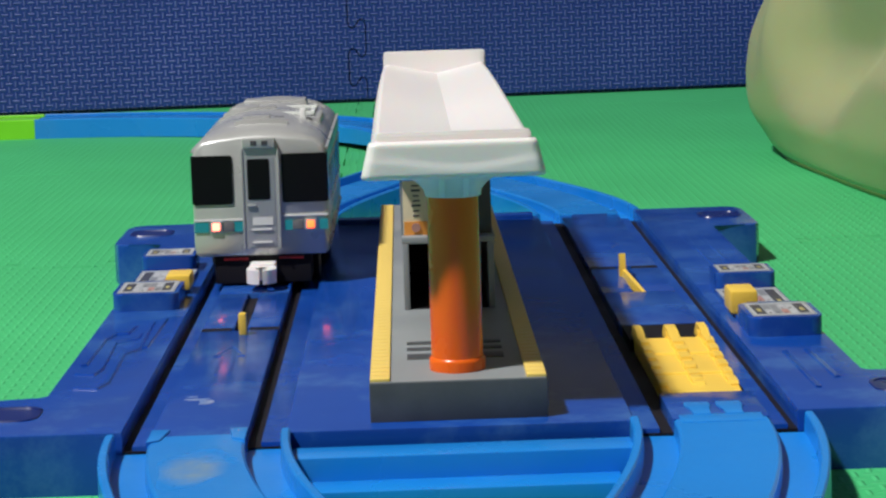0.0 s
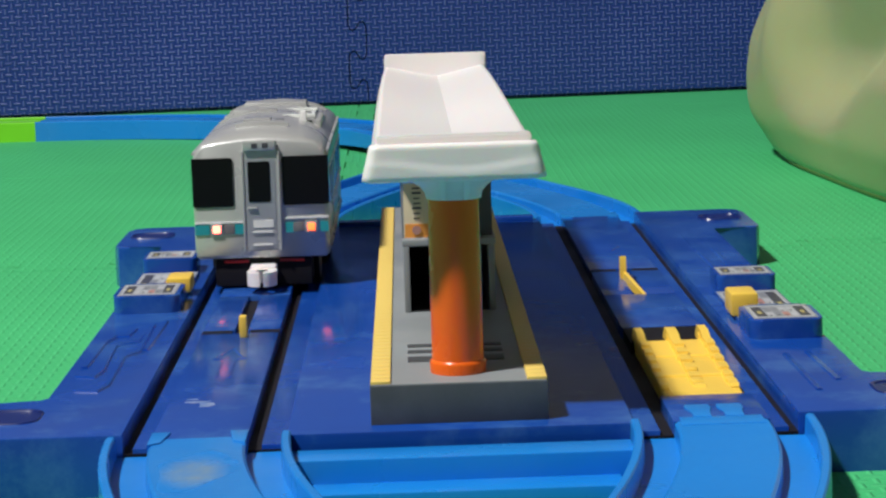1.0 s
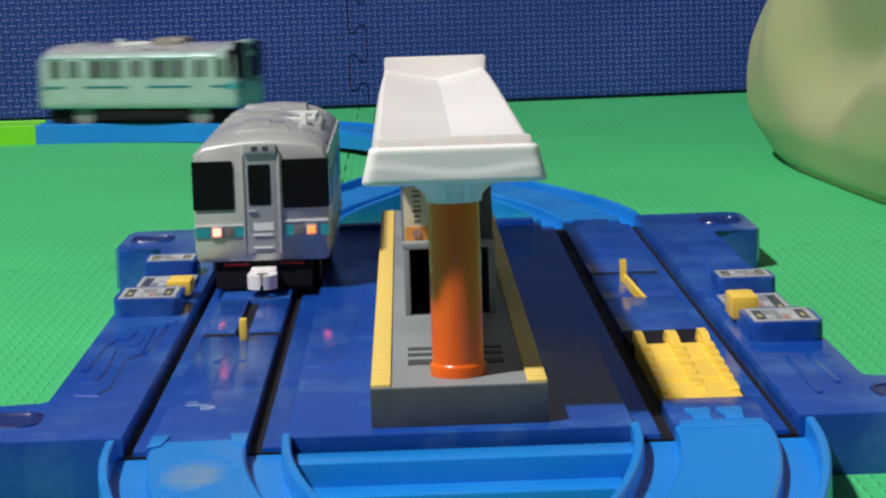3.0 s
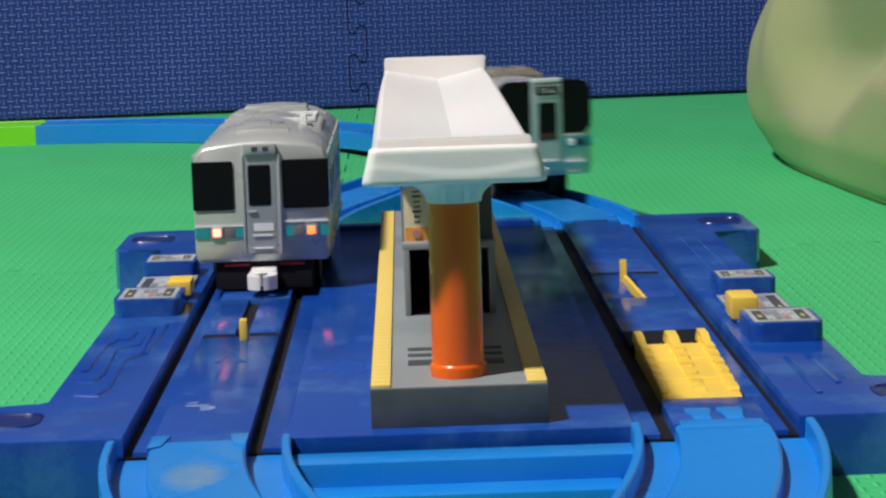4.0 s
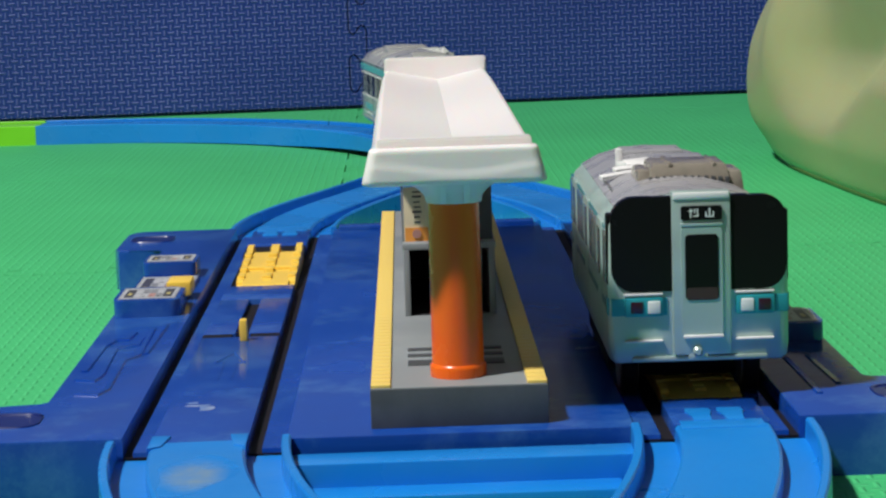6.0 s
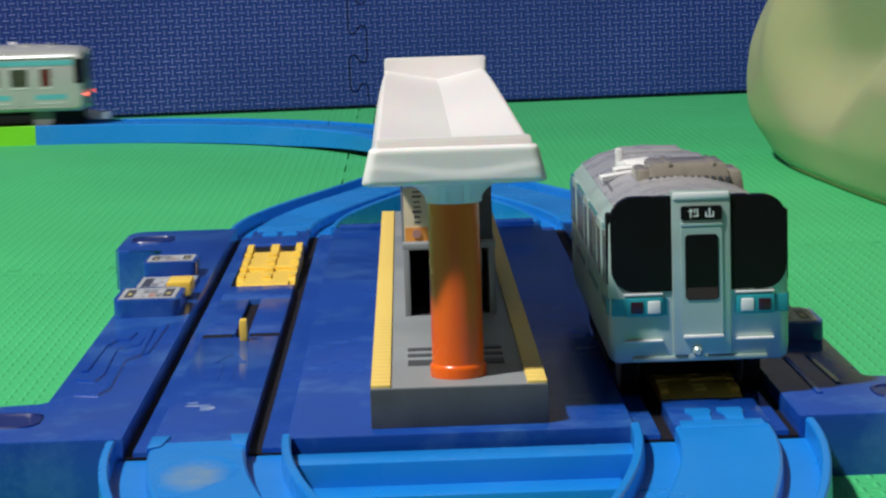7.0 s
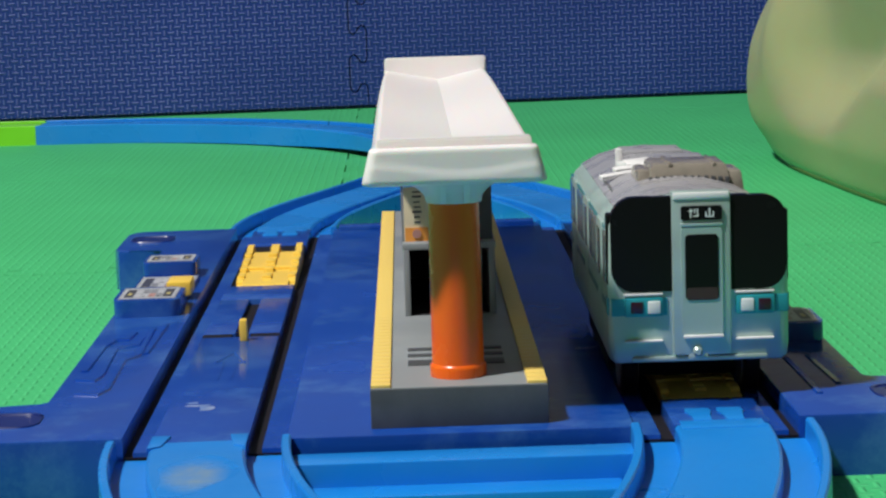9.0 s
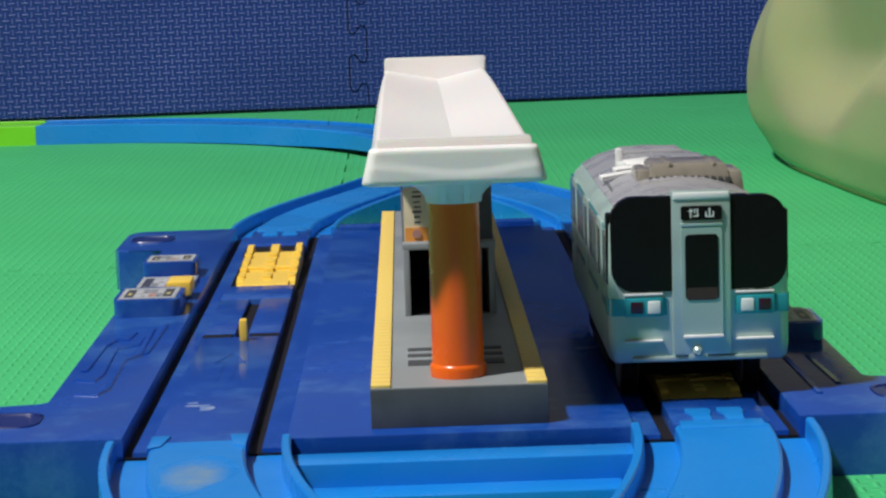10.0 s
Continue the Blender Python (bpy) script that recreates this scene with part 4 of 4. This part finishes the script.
        for u in np.linspace(x0, x1, 12):
            zz = float(np.interp(abs(u), [0, 6, 12.5, 17, 19], [57.2, 56.95, 55.45, 53.3, 51.6]))
            rings.append([(u, y, zz - 0.6), (u, y + 0.3, zz + 0.7), (u, y + 2.0, zz + 0.7), (u, y + 2.3, zz - 0.6)])
        part("roof_rib", loft(rings), SILVER, tr)
    part("roof_duct", box(-13.0, -4.0, 68, 84, 54.0, 57.3, bevel=0.7, taper=0.6), SILVER, tr)
    part("roof_duct", box(-11, 11, 90, 101, 55.0, 57.9, bevel=0.7, taper=0.6), SILVER, tr)
    return tr


def round_train():
    """The train with large black corner windows."""
    tr = empty("worn_silver_train", pose(0, 0, 0), "worn silver toy train with big black front windows", "toy train")
    z = 16.4
    h = 20.0
    rings = [body_ring(0, h, z + 0.8, 50.2, 52.6, 1.4), body_ring(0.6, h, z + 0.3, 51.0, 53.6, 0.6), body_ring(1.6, h, z, 51.5, 54.2, 0.1), body_ring(4.5, h, z, 51.4, 54.3), body_ring(7.5, h, z, 49.6, 54.0),
             body_ring(16, h, z, 48.8, 54.0), body_ring(LEN - 9, h, z, 48.6, 53.8), body_ring(LEN - 3, h, z, 47.8, 52.8, 0.8), body_ring(LEN, h, z, 46.0, 50.8, 2.4)]
    part("carriage_body", loft(rings), SILVER_B, tr, smooth=50)
    running_gear(tr, 20.8, 27.0)
    side_row(tr, 20.0, z + 1.5, DOORS, WINDOWS, (28.6, 30.0), DEEP_TEAL, (45.3, 46.3), SILVER_B, DIM_PANES, CHROME)
    f = -0.2
    for s, a, b in ((-1, -19.3, -5.8), (1, 7.0, 19.4)):
        part("windscreen", slab(rounded(a, b, 32.8, 54.2 if s < 0 else 54.0, 5.2, 7), f - 0.2, 2.2, plane="xz"), BLACK, tr)
        part("windscreen", box(*sorted((s * (19.5 - 6), s * 20.08)), 1.4, 5.0, 34.2, 50.4, bevel=0.5), BLACK, tr)
        # square the inner edge off against the door post
        part("windscreen", box(*((-11.0, -5.7) if s < 0 else (6.9, 11.0)), f - 0.19, 2.0, 32.82, 54.15), BLACK, tr)
    post = part("door_post", box(-5.9, 7.1, -1.0, 3.0, 18.2, 55.2, bevel=0.6), SILVER_B, tr)
    part("end_door", slab(rounded(-3.9, 5.1, 22.6, 47.2, 0.8, 4), -1.35, 0.4, plane="xz"), SILVER_B, post)
    part("door_window", slab(rounded(-3.1, 4.3, 30.8, 45.6, 1.0, 4), -1.5, 0.4, plane="xz"), BLACK, post)
    part("window_grime", slab(rounded(-2.9, 4.1, 30.9, 33.6, 0.8, 4), -1.56, 0.4, plane="xz"), BROWN, post)
    part("door_step", box(-3.6, 5.2, -2.0, -0.9, 22.2, 22.9, bevel=0.2), INK_WHITE, post)
    sg = part("destination_sign", slab(rounded(-3.9, 5.1, 48.8, 52.0, 0.5, 3), -1.6, 0.4, plane="xz"), BLACK, post)
    strokes = ((-1.75, 50.4, 0.3, 2.1), (-1.75, 50.9, 1.1, 0.3), (-0.85, 50.9, 0.3, 1.0), (-0.25, 50.9, 0.3, 1.0), (-0.6, 49.75, 1.1, 0.3), (-0.2, 50.1, 0.3, 0.6),
               (2.4, 50.5, 0.35, 1.9), (1.6, 50.1, 0.3, 1.2), (3.2, 50.1, 0.3, 1.2), (2.4, 49.6, 1.9, 0.3))
    for x, zz, w, tall in strokes:
        part("print_bar", box(x - w / 2, x + w / 2, -1.66, -1.4, zz - tall / 2, zz + tall / 2), PALE, sg)
    part("top_lip", box(-5.6, 6.8, -1.3, 1.0, 53.4, 55.0, bevel=0.4), INK_WHITE, post)
    part("head_line", box(-4.0, 5.2, -1.5, -0.8, 47.4, 48.2, bevel=0.2), SILVER_B, post)
    for s, a, b in ((-1, -19.4, -7.0), (1, 8.0, 19.6)):
        part("nose_stripe", box(a, b, f - 0.1, 2.6, 27.4, 31.4, bevel=0.2), TEAL, tr)
        part("nose_stripe", box(*sorted((s * 20.12, s * 16)), 1.4, 6.0, 27.4, 31.4), TEAL, tr)
        c = (a + b) / 2 + (1.2 if s < 0 else -1.2)
        lf = part("lamp_frame", box(c - 4.4, c + 4.0, f - 0.7, 1.4, 27.2, 31.6, bevel=0.4), TEAL, tr)
        part("head_lamp", box(*sorted((c - s * 0.6, c - s * 3.4)), f - 1.0, 1.0, 27.9, 30.8, bevel=0.3), PALE, lf, "pale unlit lamp")
        part("tail_lamp", box(*sorted((c + s * 0.4, c + s * 3.2)), f - 0.95, 1.0, 28.0, 30.7, bevel=0.3), PLUM, lf, "dark unlit lamp")
        part("bumper_line", box(c - 4.5, c + 3.8, f - 0.8, 0.6, 21.4, 21.9, bevel=0.15), INK_WHITE, tr)
        part("lamp_line", box(c - 4.6, c + 4.0, f - 0.6, 0.8, 32.0, 32.5, bevel=0.15), INK_WHITE, tr)
    part("skirt_lip", box(-15, 15, -0.6, 2.0, 16.9, 18.0, bevel=0.4), SILVER_B, tr)
    part("front_hook", lathe([(0.5, 0), (1.0, 0.4), (1.1, 1.4), (0.6, 1.9)], 0, 0, 16), SILVER_B, tr).matrix_basis = pose(-0.0006, -0.0005, 0.0192, 90, 0, 0)
    part("hook_plate", box(-2.6, 1.8, -1.0, 0.6, 17.2, 18.6, bevel=0.3), SILVER_B, tr)
    skin = []
    for y, drop in ((5.5, -0.4), (9, 0), (26, 0), (LEN - 9, 0.1), (LEN - 3.6, 1.0)):
        arc = [(-16.8, 49.5), (-12.4, 51.9), (-6, 53.6), (0, 54.0), (6, 53.6), (12.4, 51.9), (16.8, 49.5)]
        top = [(x, y, zz + 0.25 - drop) for x, zz in arc]
        skin.append(top + [(x, y, zz - 0.9) for x, y, zz in reversed(top)])
    part("roof_skin", loft(skin), ROOF_GREY, tr, "grey painted roof", smooth=50)
    # roof: clouded tape patch and broken roof gear
    rb = part("roof_block", box(-7.4, 13.4, 37, 57, 51.5, 56.9, bevel=1.0, taper=1.7), TAN_CLEAR, tr, "clouded tan plastic roof block")
    for x0, x1, z1 in ((-9.8, -5.6, 55.6), (11.6, 16.2, 55.0)):
        part("roof_lug", box(x0, x1, 38.2, 54, 49.5, z1, bevel=0.9, taper=0.7), TAN_CLEAR, rb)
    part("block_ridge", box(-2.0, -1.0, 38.4, 55, 56.2, 57.3, bevel=0.25), TAN_CLEAR, rb)
    part("block_ridge", box(8.6, 9.4, 38.4, 55, 56.0, 57.2, bevel=0.25), TAN_CLEAR, rb)
    for k in range(12):
        part("block_tooth", box(-6.8 + 1.65 * k, -5.9 + 1.65 * k, 36.0, 37.6, 51.6, 54.3 - 0.012 * (k - 4) ** 2, bevel=0.15), DARK_GREY, rb)
    rnd = random.Random(8)
    for x, y, w, l, turn in ((-11.6, 58, 0.9, 5.5, -62), (-8.4, 62, 1.1, 4.6, -70), (-5.6, 66, 1.4, 4.0, -80), (-9.0, 68, 0.8, 5.0, 20), (-4.4, 60, 0.8, 3.2, -35), (-6.4, 71, 0.9, 3.6, -60), (-2.6, 63, 1.0, 2.4, 10)):
        bar = part("broken_bar", box(-w, w, -l, l, 0, 1.0 + 0.4 * rnd.random(), bevel=0.2), INK_WHITE, tr, "white broken-off roof gear")
        bar.matrix_basis = pose(x / 1000, y / 1000, 0.0540 - abs(x) * 0.00006 - max(0, abs(x) - 7) * 0.0003, 4 * rnd.random(), 12, turn)
    part("roof_mast", box(-11.2, -9.6, 73, 75.4, 50.5, 57.4, bevel=0.4), INK_WHITE, tr)
    for x0, x1, y0, y1 in ((-15.4, -12.6, 40, 66), (2.6, 9.0, 66, 78), (-13.0, -10.4, 20, 33)):
        zz = 54.35 - 0.0149 * max(abs(x0), abs(x1)) ** 2
        part("roof_scrape", loft([[(x0, y, zz), (x1, y, zz + 0.06 * (abs(x0) - abs(x1))), (x1, y, zz - 1.2), (x0, y, zz - 1.2)] for y in (y0, y1)]), SMOKE, tr)
    part("roof_unit", box(-2, 12, 64, 84, 52.4, 54.9, bevel=0.6, taper=1.0), ROOF_GREY, tr)
    part("roof_unit", box(-8, 8, 92, 106, 53.0, 54.6, bevel=0.5), ROOF_GREY, tr)
    return tr


SILVER_D = mat("shaded_silver_paint", (0.46, 0.47, 0.49), 0.38, metal=0.5, vary=0.08)
SMOKE = mat("smoked_plastic_and_hole_shade", (0.16, 0.16, 0.17), 0.3)
BROWN = mat("grimy_brown_film", (0.05, 0.025, 0.02), 0.4)
PLUM = mat("dark_plum_lamp", (0.03, 0.006, 0.018), 0.25)

room()
mats()
toy_base = station()
toy_platform = platform()
toy_canopy = canopy()
tracks()
container()


def settle(tr, z_old, z_new, kz, kx):
    """Brings a body to its ride height above the wheels."""
    for ob in tr.children_recursive:
        if ob.name.split(".")[0] in ("wheel", "hub", "underframe", "coupler", "coupler_jaw", "coupler_eye"):
            continue
        x, y, z = ob.location
        if z:
            ob.location = (x * kx, y, z_new + (z - z_old) * kz)
            continue
        for v in ob.data.vertices:
            v.co.x, v.co.z = v.co.x * kx, z_new + (v.co.z - z_old) * kz


TRAIN_L, TRAIN_R = flat_train(), round_train()
settle(TRAIN_L, 0.0196, 0.0208, 1.0, 0.975)
settle(TRAIN_R, 0.0164, 0.0208, 0.958, 0.972)


# ---- movement ----
def car_pose(side, run, dz=0.0, lean=0.0, turn=0.0):
    """Pose of a carriage whose nose is at that run (millimetres past the station's front edge) on a track."""
    a, b = on_line(side, ZERO[side] + run + 22), on_line(side, ZERO[side] + run + LEN - 24)
    ang = math.atan2(b[1] - a[1], b[0] - a[0]) - math.pi / 2
    d = Vector((b[0] - a[0], b[1] - a[1])).normalized()
    x, y = a[0] - d.x * 22 + d.y * lean, a[1] - d.y * 22 - d.x * lean
    return pose(x / 1000, y / 1000, dz / 1000, 0, 0, math.degrees(ang) + turn)


def glide(keys, t):
    return float(np.interp(t, [k[0] for k in keys], [k[1] for k in keys]))


LEFT_KEYS = [(0, 190), (4.8, 190), (4.9, 221), (5.0, 261), (5.1, 296), (5.2, 329), (5.3, 359), (5.4, 386), (5.5, 420), (5.6, 456), (5.7, 488), (6.8, 880), (6.9, 911), (7.0, 942), (7.1, 975), (7.3, 1038), (8.0, 1250), (8.6, 1380), (9.0, 1400), (10.0, 1400)]
RIGHT_KEYS = [(0, 1460), (1.4, 1460), (1.7, 1380), (2.7, 976), (3.8, 476), (3.9, 431), (4.0, 389), (4.1, 344), (4.2, 303), (4.3, 262), (4.4, 217), (4.5, 173), (4.6, 133), (4.7, 98), (4.8, 57), (4.9, 25), (5.0, 19), (5.1, 21), (10.0, 21)]


def sway(run):
    """Side play of the arriving carriage between the rail's walls."""
    return float(np.interp(run, [50, 98, 173, 262, 340, 420], [0, 0.7, 2.2, 2.6, 1.4, 0]))


def motions():
    for ob in FALLING:
        walk(ob, [(t, pose(0, 0, -0.008 * k)) for t, k in ((0, 0), (4.2, 0), (4.3, 0), (4.4, 0.15), (4.5, 1), (4.6, 1), (10.0, 1))])
    times = [round(0.1 * i, 3) for i in range(101)]
    walk(TRAIN_L, [(t, car_pose(-1, glide(LEFT_KEYS, t), -1.9 * min(1, max(0, (glide(LEFT_KEYS, t) - 420) / 150)), 2.0)) for t in times])
    walk(TRAIN_R, [(t, car_pose(1, glide(RIGHT_KEYS, t), -1.2 * min(1, max(0, (glide(RIGHT_KEYS, t) - 420) / 150)), -1.7 + sway(glide(RIGHT_KEYS, t)), -0.45)) for t in times])


motions()
